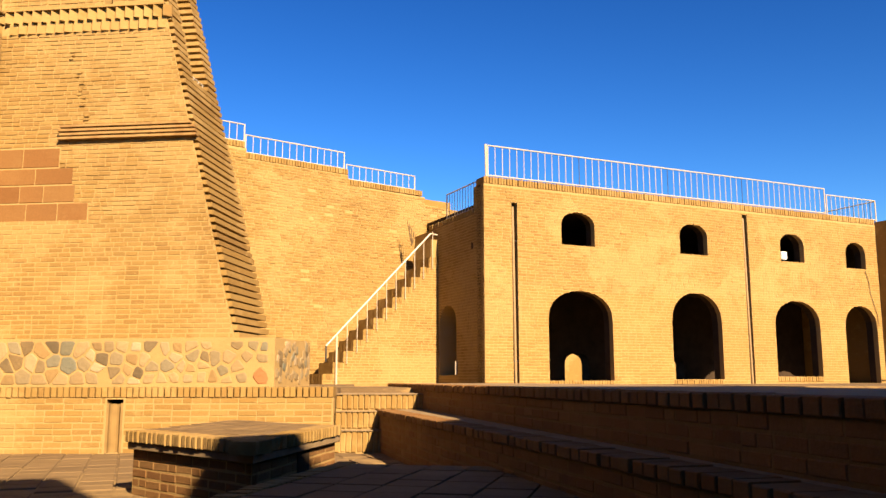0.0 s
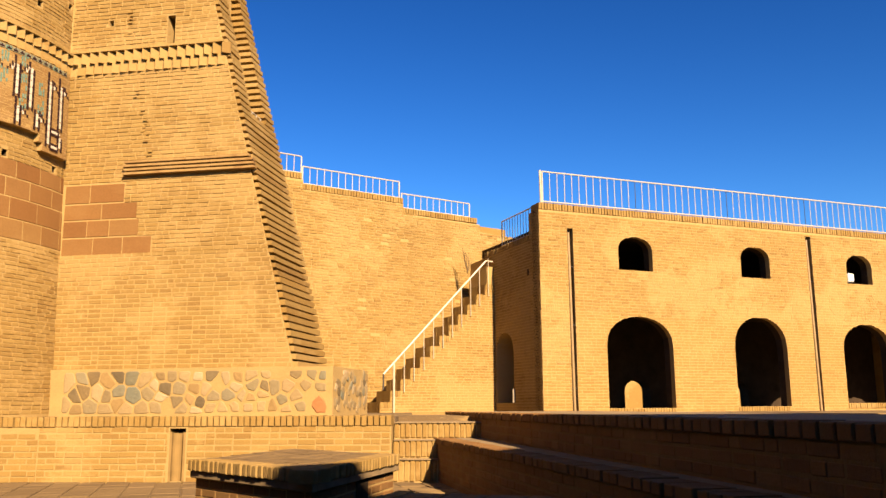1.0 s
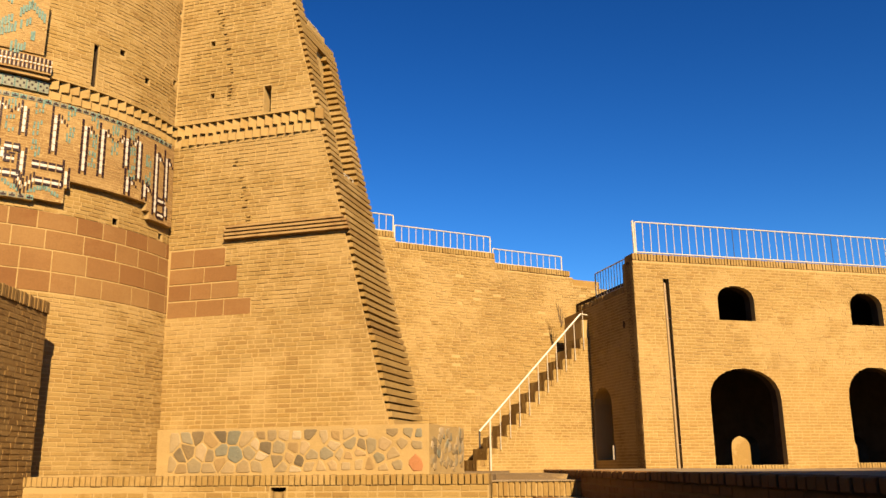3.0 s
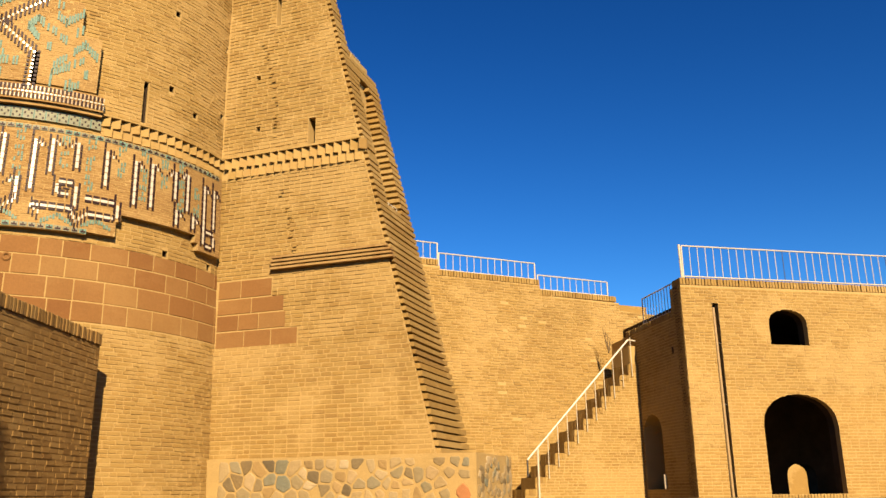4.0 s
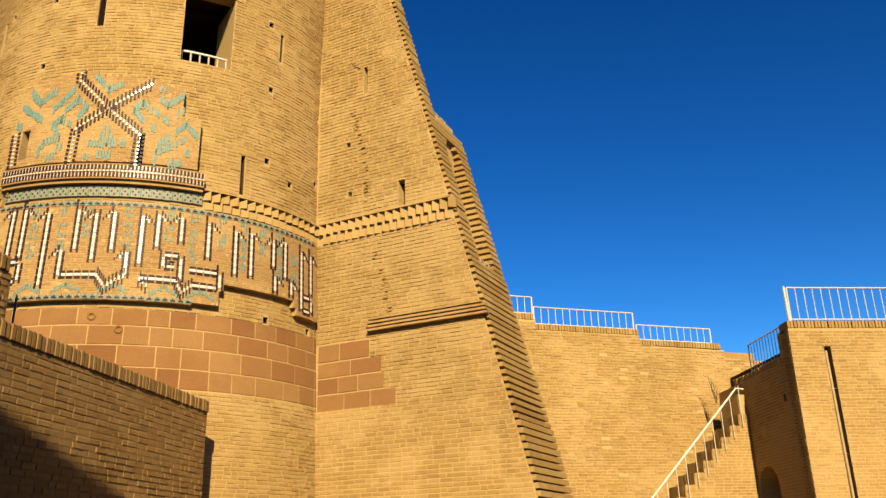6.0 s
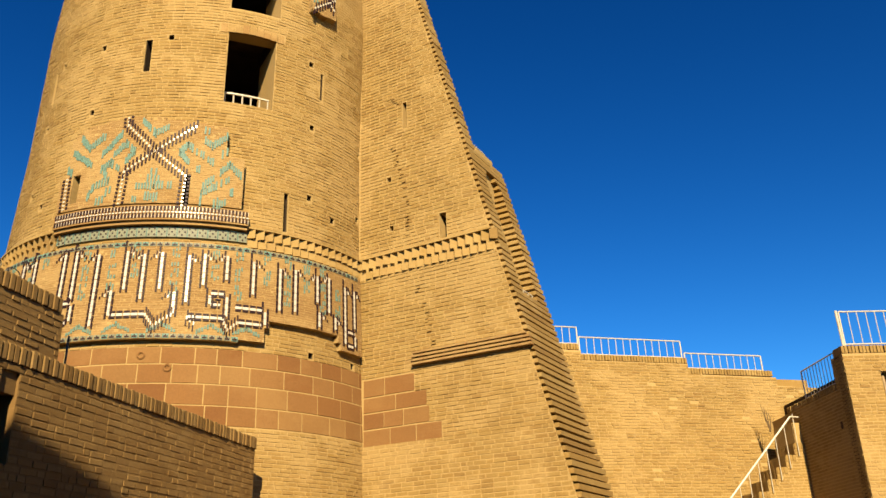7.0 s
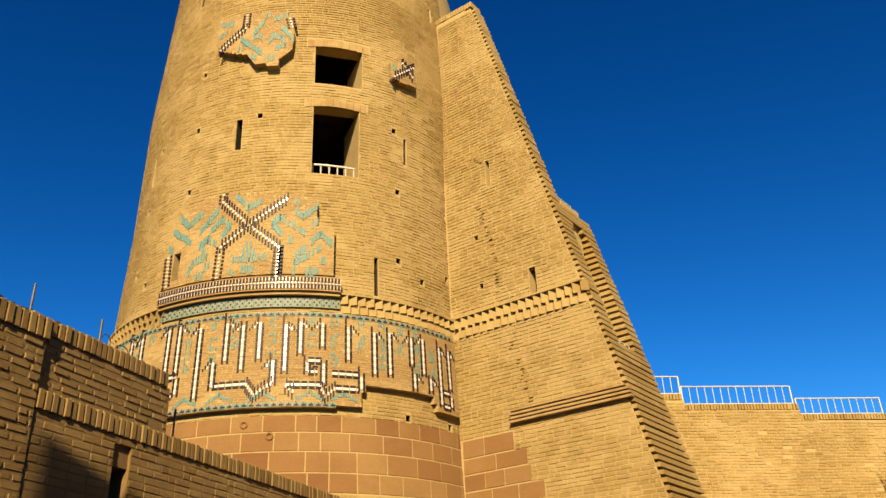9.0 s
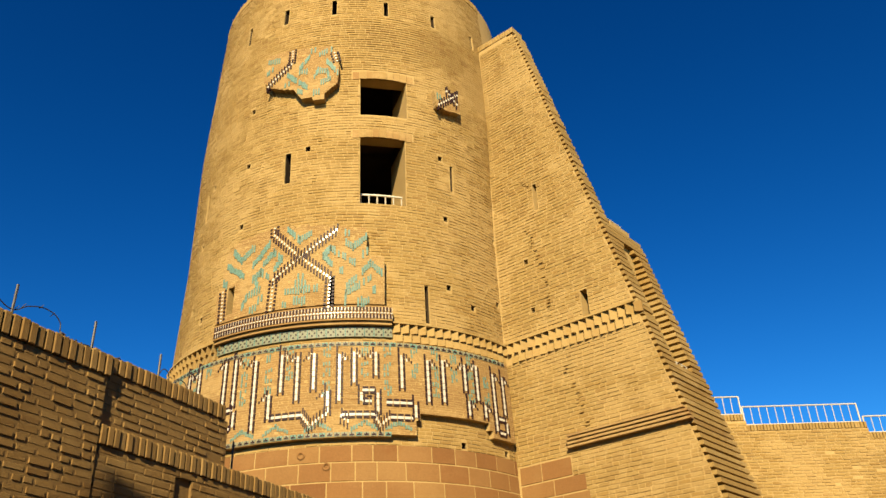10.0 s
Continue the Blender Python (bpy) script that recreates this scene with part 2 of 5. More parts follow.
def coping(wall, u0, u1, v, h, parent, depth=0.3, pitch=0.086, out=0.02, mat=None, seed=3, name="coping_brick"):
    """A row of bricks set on edge."""
    rng = random.Random(seed)
    u = u0
    while u < u1 - 0.04:
        k = rng.randrange(3)
        hh = h * (1.0, 0.97, 1.025)[k]
        w = pitch - 0.016
        place_piece(name, ("cop", round(h, 3), depth, pitch, k, (mat or M_BRICK1).name), w, hh, depth, mat or M_BRICK1, wall, u + rng.uniform(-0.004, 0.004), v, out + rng.uniform(-0.01, 0.006), parent, rng.uniform(-1.5, 1.5))
        u += pitch


def face_bricks(wall, u0, u1, v0, rows, parent, course=0.083, holes=(), seed=5, out=0.004, limit=300, length=0.25, mat=None):
    """Face bricks as objects of their own; u1 may depend on the height."""
    rng = random.Random(seed)
    n = 0
    for i in range(rows):
        v = v0 + i * course
        end = u1(v + course / 2) if callable(u1) else u1
        spans = [(u0, end)]
        for h0, h1, g0, g1 in holes:
            if v + course / 2 > g0 and v + course / 2 < g1:
                spans = cut(spans, h0, h1)
        for s, e in spans:
            u = s - (i % 2) * length / 2
            while u < e - 0.02:
                L = length * (1.0 if rng.random() < 0.82 else 0.52)
                a, b = max(u, s), min(u + L, e)
                u += L
                w = round(b - a - 0.014, 2)
                if w < 0.03 or n >= limit:
                    continue
                n += 1
                place_piece("brick", ("br", w, course, (mat or M_BRICK1).name), w, course - 0.014, 0.05, mat or M_BRICK1, wall, a + 0.007 + rng.uniform(-0.003, 0.003), v + 0.007 + rng.uniform(-0.003, 0.003), out + rng.uniform(-0.003, 0.003), parent, rng.uniform(-0.5, 0.5))
    return n


def quad_tile(V, F, surf, u, v, w, h, d0, d1):
    """A raised tile centred at u, v."""
    k = len(V)
    b = 0.003
    for uu, vv, d in ((-1, -1, d0), (1, -1, d0), (1, 1, d0), (-1, 1, d0)):
        V.append(surf.p(u + uu * w / 2, v + vv * h / 2, d))
    for uu, vv in ((-1, -1), (1, -1), (1, 1), (-1, 1)):
        V.append(surf.p(u + uu * (w / 2 - b), v + vv * (h / 2 - b), d1))
    F += [(k + 4, k + 5, k + 6, k + 7), (k, k + 1, k + 5, k + 4), (k + 1, k + 2, k + 6, k + 5), (k + 2, k + 3, k + 7, k + 6), (k + 3, k, k + 4, k + 7)]


# ---- the large structure ----
TERRACE = 0.88

# court and far ground: one sheet to the horizon
bm = bmesh.new()
add_box(bm, (-900, -900, -0.4), (900, 900, 0.0))
tagged(part("ground", bm, M_GROUND, None), "pale brown earth bed of the citadel court", "ground", "", "structure")

# terrace behind the retaining wall
LOW = Wall(-5.121, 11.512, 1.5)
bm = bmesh.new()
add_box(bm, (-40, 0.38, 0), (3.66, 30, TERRACE - 0.02), LOW.m())
add_box(bm, (3.66, 0.9, 0), (4.8, 30, TERRACE - 0.02), LOW.m())
add_box(bm, (4.8, 3.2, 0), (40, 30, TERRACE - 0.03), LOW.m())
tagged(part("terrace", bm, M_GROUND, None), "dusty earth terrace behind the retaining wall", "terrace", "", "structure")

# ---- low retaining wall ----
low_wall = thing("low_wall", "low buff brick retaining wall with a brick-on-edge coping", "wall", "structure")
slab("core", LOW, [(-3.4, 0), (3.645, 0), (3.645, 0.74), (-3.4, 0.74)], [[(0.62, 0.02), (0.84, 0.02), (0.84, 0.72), (0.62, 0.72)]], 0.42, M_LIME, low_wall)
bm = bmesh.new()
ring = []
for i in range(9):
    a = pi * i / 8
    ring.append((0.73 - 0.075 * cos(a), -0.02 - 0.075 * sin(a)))
lo = [bm.verts.new(LOW.p(u, 0.0, d)) for u, d in ring]
hi = [bm.verts.new(LOW.p(u, 0.66, d)) for u, d in ring]
for i in range(8):
    bm.faces.new((lo[i], lo[i + 1], hi[i + 1], hi[i]))
part("drain_channel", bm, M_PLASTER, low_wall, "rounded ochre plaster rain channel")
bm = bmesh.new()
add_box(bm, (0.62, 0.0, 0.0), (0.652, 0.2, 0.67), LOW.m())
add_box(bm, (0.808, 0.0, 0.0), (0.84, 0.2, 0.67), LOW.m())
part("channel_lip", bm, M_PLASTER, low_wall)

# steps up to the terrace at the wall's end
steps = thing("court_steps", "three brick steps with upright-brick risers", "steps", "structure")
for i, (za, zb) in enumerate(((0.0, 0.31), (0.31, 0.56), (0.56, 0.79))):
    box_thing("step", (3.66, -0.0 + 0.12 * i, 0.0), (4.9, 1.0, zb - 0.03), M_MORTAR, LOW.m(), steps)

# ---- tower ----
TC = (-12.2, 14.8)
TOP = 17.45
RADII = ((0.0, 4.42), (3.7, 4.30), (7.2, 4.18), (10.2, 4.07), (13.2, 4.06), (15.5, 3.93), (17.5, 3.79))


def tower_r(v):
    for (a, ra), (b, rb) in zip(RADII, RADII[1:]):
        if v <= b:
            return ra + (rb - ra) * (v - a) / (b - a)
    return RADII[-1][1]


TOW = Round(TC[0], TC[1], tower_r, radians(-51), 4.2)
tower = thing("round_tower", "tall round buff brick citadel tower with a glazed inscription frieze", "tower", "structure")

WINDOWS = [(0.12, 1.11, 10.26, 11.93), (0.12, 1.17, 12.52, 13.54)]
SLITS = [(-1.56, -1.42, 10.91, 11.67), (2.2, 2.28, 10.89, 11.55), (-3.18, -3.04, 15.53, 16.13), (-1.9, -1.76, 15.6, 16.1), (-0.59, -0.47, 15.58, 16.06),
         (0.69, 0.8, 15.55, 16.01), (1.92, 2.03, 15.54, 15.94), (3.22, 3.32, 15.54, 15.99), (1.45, 1.54, 7.63, 8.46), (-0.46, -0.35, 7.86, 8.46), (-2.6, -2.44, 8.0, 8.58), (-4.16, -4.08, 10.86, 11.62)]
HOLES = [(-2.54, 13.16), (-1.03, 11.7), (-2.57, 11.67), (-2.64, 10.15), (-3.83, 11.66), (-4.13, 10.21), (1.95, 11.66), (2.04, 10.15), (2.02, 8.51), (3.7, 13.07),
         (3.58, 11.6), (3.52, 10.07), (3.45, 8.51), (-4.15, 8.65), (-3.67, 8.28), (2.63, 8.19), (2.12, 5.24), (3.23, 5.24), (-1.12, 9.71)]
OPEN = [(a, b, c, d, 1.1) for a, b, c, d in WINDOWS] + [(a, b, c, d, 0.9) for a, b, c, d in SLITS] + [(u - 0.055, u + 0.055, v - 0.06, v + 0.06, 0.45) for u, v in HOLES]

bm = bmesh.new()
HALF = pi * 4.2
us = sorted(set([round(-HALF + HALF * 2 * i / 80, 3) for i in range(81)] + [x for o in OPEN for x in o[:2]]))
vs = sorted(set([0.5, 2.0, 3.7, 5.2, 7.2, 9.0, 10.2, 12.0, 13.2, 15.5, TOP] + [x for o in OPEN for x in o[2:4]]))
vert = {}


def tv(u, v, d=0.0):
    key = (round(u, 3), round(v, 3), round(d, 3))
    if key not in vert:
        if abs(u - HALF) < 0.002:
            key = (round(-HALF, 3), key[1], key[2])
            if key in vert:
                return vert[key]
        vert[key] = bm.verts.new(TOW.p(u, v, d))
    return vert[key]


for a, b in zip(us, us[1:]):
    for c, d in zip(vs, vs[1:]):
        um, vm = (a + b) / 2, (c + d) / 2
        if not any(o[0] < um < o[1] and o[2] < vm < o[3] for o in OPEN):
            bm.faces.new((tv(a, c), tv(b, c), tv(b, d), tv(a, d)))
# slits and holes get a near-black lining, painted in place of shade
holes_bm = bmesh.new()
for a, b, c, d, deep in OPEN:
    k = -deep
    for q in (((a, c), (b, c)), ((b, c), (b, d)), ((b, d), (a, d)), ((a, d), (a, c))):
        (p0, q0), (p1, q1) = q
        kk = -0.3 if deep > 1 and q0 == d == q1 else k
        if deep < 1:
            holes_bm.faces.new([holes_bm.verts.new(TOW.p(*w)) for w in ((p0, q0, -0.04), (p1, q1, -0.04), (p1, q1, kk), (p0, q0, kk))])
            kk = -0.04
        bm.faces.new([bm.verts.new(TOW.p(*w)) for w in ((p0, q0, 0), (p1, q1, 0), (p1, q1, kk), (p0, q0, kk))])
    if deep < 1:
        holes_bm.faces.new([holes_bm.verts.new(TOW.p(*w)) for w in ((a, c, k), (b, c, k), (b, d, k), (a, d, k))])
# rim and roof
top_out = [bm.verts.new(TOW.p(2 * HALF * i / 80, TOP)) for i in range(80)]
top_in = [bm.verts.new(TOW.p(2 * HALF * i / 80, TOP, -0.6)) for i in range(80)]
low_in = [bm.verts.new(TOW.p(2 * HALF * i / 80, TOP - 1.0, -0.6)) for i in range(80)]
for i in range(80):
    j = (i + 1) % 80
    bm.faces.new((top_out[i], top_out[j], top_in[j], top_in[i]))
    bm.faces.new((top_in[i], top_in[j], low_in[j], low_in[i]))
bm.faces.new(low_in)
part("shell", bm, M_MORTAR, tower)
part("slit_lining", holes_bm, M_SHADE, tower, "lining of slits and putlog holes, coloured dark for shade")
# rooms behind the windows, with the shade put into their colour
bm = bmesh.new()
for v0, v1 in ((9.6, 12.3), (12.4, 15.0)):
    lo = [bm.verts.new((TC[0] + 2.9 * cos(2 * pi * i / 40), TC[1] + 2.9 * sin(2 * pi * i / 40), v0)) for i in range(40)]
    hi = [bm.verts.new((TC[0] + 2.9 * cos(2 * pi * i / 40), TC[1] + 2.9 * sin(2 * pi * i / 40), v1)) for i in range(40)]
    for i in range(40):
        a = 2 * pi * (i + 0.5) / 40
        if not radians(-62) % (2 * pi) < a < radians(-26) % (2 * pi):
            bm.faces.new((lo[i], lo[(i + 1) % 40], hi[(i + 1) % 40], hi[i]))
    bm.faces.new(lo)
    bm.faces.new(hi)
# the window passages rise behind their lintels; these added dark vaults stand in for shade
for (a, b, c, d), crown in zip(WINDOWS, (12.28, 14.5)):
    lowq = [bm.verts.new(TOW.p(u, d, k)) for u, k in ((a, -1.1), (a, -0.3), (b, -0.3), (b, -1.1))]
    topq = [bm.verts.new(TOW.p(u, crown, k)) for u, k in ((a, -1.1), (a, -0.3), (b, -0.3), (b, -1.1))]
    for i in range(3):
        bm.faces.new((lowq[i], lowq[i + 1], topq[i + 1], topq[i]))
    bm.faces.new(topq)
part("chamber", bm, M_SHADE, tower, "chamber behind the windows, coloured dark for shade")

FRIEZE_L, FRIEZE_R = -4.7, 3.40
PANEL = [(-2.85, 7.6), (0.7, 7.54), (0.7, 7.83), (0.58, 7.86), (0.59, 8.91), (0.25, 8.94), (0.25, 9.54), (-1.5, 9.75), (-2.5, 9.62), (-2.76, 9.4), (-2.8, 8.6), (-2.92, 8.55)]
TOPPANEL = [(-2.16, 13.74), (-1.91, 13.47), (-1.66, 13.35), (-1.35, 13.25), (-1.16, 12.95), (-0.94, 13.03), (-0.89, 12.85), (-0.65, 12.83), (-0.64, 13.02), (-0.37, 13.27), (-0.34, 13.61), (-0.35, 13.81), (-0.44, 14.16), (-0.55, 14.38), (-1.1, 14.42), (-1.76, 14.5), (-2.14, 14.5)]
SMALLPANEL = [(1.82, 12.95), (2.05, 12.92), (2.43, 12.93), (2.42, 13.49), (1.78, 13.39)]


def frieze_spans(v):
    if v < 5.31:
        return [(FRIEZE_L, 0.66)]
    if v < 5.60:
        return [(FRIEZE_L, 1.12)] + ([(2.76, FRIEZE_R)] if v > 5.44 else [])
    if v < 5.73:
        return [(FRIEZE_L, 1.20), (2.68, FRIEZE_R)]
    return [(FRIEZE_L, FRIEZE_R)]


def tower_spans(v):
    if 3.75 < v < 5.16:
        return []
    s = [(-5.2, 3.85)]
    for a, b, c, d, _ in OPEN:
        if c - 0.03 < v < d + 0.03:
            s = cut(s, a - 0.01, b + 0.01)
    if 5.2 < v < 7.15:
        for a, b in frieze_spans(v):
            s = cut(s, a + 0.03, b - 0.03)
    for poly in (PANEL, TOPPANEL, SMALLPANEL):
        q = span_of(poly, v)
        if q:
            s = cut(s, q[0] + 0.03, q[1] - 0.03)
    for a, b, c, d in WINDOWS:
        if d - 0.02 < v < d + 0.22:
            s = cut(s, a - 0.2, b + 0.2)
    return s


def panel_spans(poly):
    def f(v):
        q = span_of(poly, v)
        if not q:
            return []
        s = [q]
        for a, b, c, d, _ in OPEN:
            if c < v < d:
                s = cut(s, a, b)
        return s
    return f


bricks("brick_facing", TOW, 0.9, TOP - 0.2, tower_spans, tower, course=0.072, length=0.23, proud=0.008, wear=0.005, rng=random.Random(11))
V, F = [], []
rng = random.Random(17)
for i in range(118):
    quad_tile(V, F, TOW, -5.2 + i * 0.0775, TOP - 0.09 + rng.uniform(-0.012, 0.012), 0.066, 0.2, -0.03, 0.014 + rng.uniform(-0.008, 0.008))
raw("rim_bricks", V, F, M_BRICK, tower, "upright bricks along the tower's rim", "stuff")
for nm, fn, a, b, pr in (("frieze_bed", frieze_spans, 5.27, 7.12, 0.1185), ("diamond_bed", panel_spans(PANEL), 7.86, 9.76, 0.1885), ("high_bed", panel_spans(TOPPANEL), 12.85, 14.7, 0.1785), ("small_bed", panel_spans(SMALLPANEL), 12.8, 13.75, 0.1585)):
    bricks(nm, TOW, a, b, fn, tower, M_MORTAR, 0.046, 0.22, pr, 0.0, random.Random(16), 0.0, bev=0.0)
bricks("frieze_ground", TOW, 5.27, 7.12, frieze_spans, tower, M_PANEL, 0.046, 0.2, 0.12, 0.008, random.Random(12), 0.0012, bev=0.0015)
bricks("diamond_panel", TOW, 7.86, 9.76, panel_spans(PANEL), tower, M_PANEL, 0.046, 0.2, 0.19, 0.008, random.Random(13), 0.0012, bev=0.0015)
bricks("high_panel", TOW, 12.85, 14.7, panel_spans(TOPPANEL), tower, M_PANEL, 0.05, 0.2, 0.18, 0.008, random.Random(14), 0.0012, bev=0.0015)
bricks("small_panel", TOW, 12.8, 13.75, panel_spans(SMALLPANEL), tower, M_PANEL, 0.05, 0.2, 0.16, 0.008, random.Random(15), 0.0012, bev=0.0015)

# ---- glazed tilework of the frieze ----
WT, WF, NT, NF, QT, QF, PT, PF = [], [], [], [], [], [], [], []


def upright(u, v0, v1, d, w=0.05):
    """An upright letter stroke: white bricks between two dark dashed lines, cut slanting at the head."""
    lo, hi = min(v0, v1), max(v0, v1)
    v = lo
    while v < hi - 0.03:
        h = min(0.125, hi - v)
        quad_tile(WT, WF, TOW, u, v + h / 2, w, h - 0.006, d - 0.05, d + 0.012)
        v += 0.125
    for side in (-1, 1):
        v = lo - 0.05
        while v < hi + (0.08 if side < 0 else -0.02):
            quad_tile(NT, NF, TOW, u + side * (w / 2 + 0.024), v + 0.055, 0.037, 0.112, d - 0.05, d + 0.014)
            v += 0.128


def level(u0, u1, v, d, w=0.054):
    lo, hi = min(u0, u1), max(u0, u1)
    u = lo
    while u < hi - 0.03:
        h = min(0.125, hi - u)
        quad_tile(WT, WF, TOW, u + h / 2, v, h - 0.010, w, d - 0.05, d + 0.012)
        for side in (-1, 1):
            quad_tile(NT, NF, TOW, u + h / 2, v + side * (w / 2 + 0.024), max(0.02, h - 0.02), 0.04, d - 0.05, d + 0.014)
        u += 0.125


def slant(p, q, d, step=0.076):
    """A slanting line of short upright bricks, dark, white and dark."""
    n = max(1, int(math.hypot(q[0] - p[0], q[1] - p[1]) / step))
    flat = abs(q[0] - p[0]) < 0.4 * abs(q[1] - p[1])
    for i in range(n + 1):
        t = i / n
        u, v = p[0] + (q[0] - p[0]) * t, p[1] + (q[1] - p[1]) * t
        if flat:
            quad_tile(WT, WF, TOW, u, v, 0.045, step * 0.5, d - 0.05, d + 0.012)
            for side in (-1, 1):
                quad_tile(NT, NF, TOW, u + side * 0.072, v + 0.25 * side * step, 0.05, step * 0.66, d - 0.05, d + 0.014)
        else:
            quad_tile(WT, WF, TOW, u, v, step * 0.5, 0.075 if step < 0.07 else 0.058, d - 0.05, d + 0.012)
            for side in (-1, 1):
                quad_tile(NT, NF, TOW, u + 0.2 * side * step, v + side * 0.092, step * 0.48, 0.115, d - 0.05, d + 0.014)


def strip(points, d, rng, low=0.13, high=0.2):
    """A band of short turquoise bricks along a broken line."""
    for p, q in zip(points, points[1:]):
        n = max(1, int(math.hypot(q[0] - p[0], q[1] - p[1]) / 0.05))
        for i in range(n + 1):
            t = i / n
            if rng.random() < 0.93:
                quad_tile(QT, QF, TOW, p[0] + (q[0] - p[0]) * t, p[1] + (q[1] - p[1]) * t + rng.uniform(-0.012, 0.012), 0.038, rng.uniform(low, high), d - 0.05, d + 0.008)


STROKES = [(-4.1, 6.9, 6.4), (-3.53, 6.99, 6.46), (-3.2, 6.99, 6.34), (-2.5, 6.99, 6.11), (-2.26, 6.99, 6.07), (-1.82, 6.9, 5.53), (-1.3, 6.96, 6.18), (-1.0, 6.88, 5.99), (-0.7, 6.9, 6.18),
           (-0.24, 6.85, 5.94), (0.02, 6.9, 6.28), (0.41, 6.9, 6.42), (0.88, 6.85, 6.19), (1.38, 6.8, 5.96), (1.69, 6.84, 5.99), (2.17, 6.82, 6.28), (2.45, 6.86, 6.13),
           (2.88, 6.77, 5.6), (3.16, 6.77, 5.97), (2.22, 6.09, 5.8), (2.61, 6.07, 5.82), (-0.44, 6.14, 5.72), (-1.51, 6.18, 5.7)]
FD = 0.123
for u, a, b in STROKES:
    upright(u, a, b, FD)
    # the wedge-shaped head leaning to one side
    side = 1 if (u * 7.3) % 1 < 0.6 else -1
    for i in range(3):
        quad_tile(NT, NF, TOW, u + side * (0.10 + 0.045 * i), a - 0.02 - 0.055 * i, 0.026, 0.10 - 0.025 * i, 0.03, FD + 0.014)
        if i < 2:
            quad_tile(WT, WF, TOW, u + side * (0.055 + 0.045 * i), a - 0.035 - 0.05 * i, 0.032, 0.08, 0.03, FD + 0.010)
level(-1.5, -0.89, 5.715, FD)
level(-0.2, 0.42, 5.68, FD)
level(0.16, 0.42, 6.14, FD)
upright(0.15, 5.93, 6.1, FD)
upright(0.44, 5.72, 6.1, FD)
level(0.16, 0.34, 5.93, FD, 0.05)
quad_tile(NT, NF, TOW, 0.29, 6.03, 0.1, 0.03, 0.03, FD + 0.014)
level(0.58, 1.08, 5.91, FD)
upright(1.12, 5.64, 5.9, FD)
level(0.65, 1.08, 5.63, FD)
for p, q in (((-0.88, 5.70), (-0.74, 5.50)), ((-0.74, 5.50), (-0.58, 5.63)), ((-0.58, 5.63), (-0.46, 5.70)), ((0.38, 5.66), (0.48, 5.48)), ((0.48, 5.48), (0.63, 5.62)), ((-0.2, 5.66), (-0.08, 5.56))):
    slant(p, q, FD, 0.058)
level(-2.42, -2.24, 6.0, FD)
upright(-2.22, 5.66, 5.95, FD)
level(-2.4, -2.26, 5.64, FD)
level(2.92, 3.18, 5.86, FD, 0.05)
upright(3.17, 5.6, 5.82, FD, 0.05)
level(2.92, 3.14, 5.58, FD, 0.05)

rng = random.Random(21)
for i, u in enumerate((-3.9, -3.35, -2.95, -2.05, -1.55, -1.15, -0.47, 0.21, 0.62, 1.13, 1.53, 1.93, 2.3, 2.68)):
    for v in (6.95, 6.55, 6.2):
        if rng.random() < 0.8 and min(abs(u - s[0]) for s in STROKES if s[1] > v > s[2] - 0.1) > 0.1 if any(s[1] > v > s[2] - 0.1 for s in STROKES) else True:
            for j in rng.sample(range(9), 7):
                quad_tile(QT, QF, TOW, u + (j % 3 - 1) * 0.05 + rng.uniform(-0.006, 0.006), v + (j // 3 - 1) * 0.1 + rng.uniform(-0.03, 0.03), 0.032, rng.uniform(0.06, 0.1), 0.03, FD + 0.006)
for u0 in (-2.0, -1.35, -0.6, 0.2, 0.8):
    strip([(u0 - 0.22, 5.42), (u0, 5.54), (u0 + 0.22, 5.42)], FD - 0.002, rng, 0.05, 0.1)

# turquoise borders with dark marks, above and below the letters
u = FRIEZE_L
while u < FRIEZE_R - 0.1:
    for v in (7.06, 5.32):
        if v < 6 and u > 0.55:
            continue
        if rng.random() < 0.35:
            quad_tile(QT, QF, TOW, u + 0.06, v, 0.115, 0.085, 0.03, FD + 0.006)
        else:
            quad_tile(PT, PF, TOW, u + 0.06, v, 0.115, 0.085, 0.03, FD + 0.006)
        quad_tile(NT, NF, TOW, u + 0.06, v - 0.012, 0.085, 0.034, 0.03, FD + 0.012)
        quad_tile(NT, NF, TOW, u + 0.06, v + 0.016, 0.024, 0.03, 0.03, FD + 0.012)
    u += 0.125

# lattice tiles and the double dashed band over the frieze
u = -2.85
i = 0
while u < 0.66:
    quad_tile(PT, PF, TOW, u + 0.09, 7.34, 0.165, 0.21, -0.02, 0.05)
    quad_tile(QT, QF, TOW, u + 0.0, 7.34, 0.03, 0.2, -0.02, 0.054)
    quad_tile(NT, NF, TOW, u - 0.002, 7.34, 0.01, 0.2, -0.02, 0.056)
    for a in range(3):
        for b in range(3):
            if (a + b) % 2 == 0 and i % 2 == 0 or (a + b) % 2 and i % 2:
                quad_tile(NT, NF, TOW, u + 0.04 + a * 0.05, 7.28 + b * 0.06, 0.034, 0.04, 0.0, 0.055)
    u += 0.18
    i += 1
u = -2.86
while u < 0.7:
    for v in (7.61, 7.75):
        quad_tile(NT, NF, TOW, u + 0.012, v, 0.036, 0.105, -0.02, 0.194)
    quad_tile(WT, WF, TOW, u + 0.03, 7.68, 0.045, 0.03, -0.02, 0.192)
    for v in (7.6, 7.76):
        quad_tile(WT, WF, TOW, u + 0.043, v, 0.014, 0.075, -0.02, 0.190)
    u += 0.062
bm = bmesh.new()
ua = [-2.9 + 3.62 * i / 30 for i in range(31)]
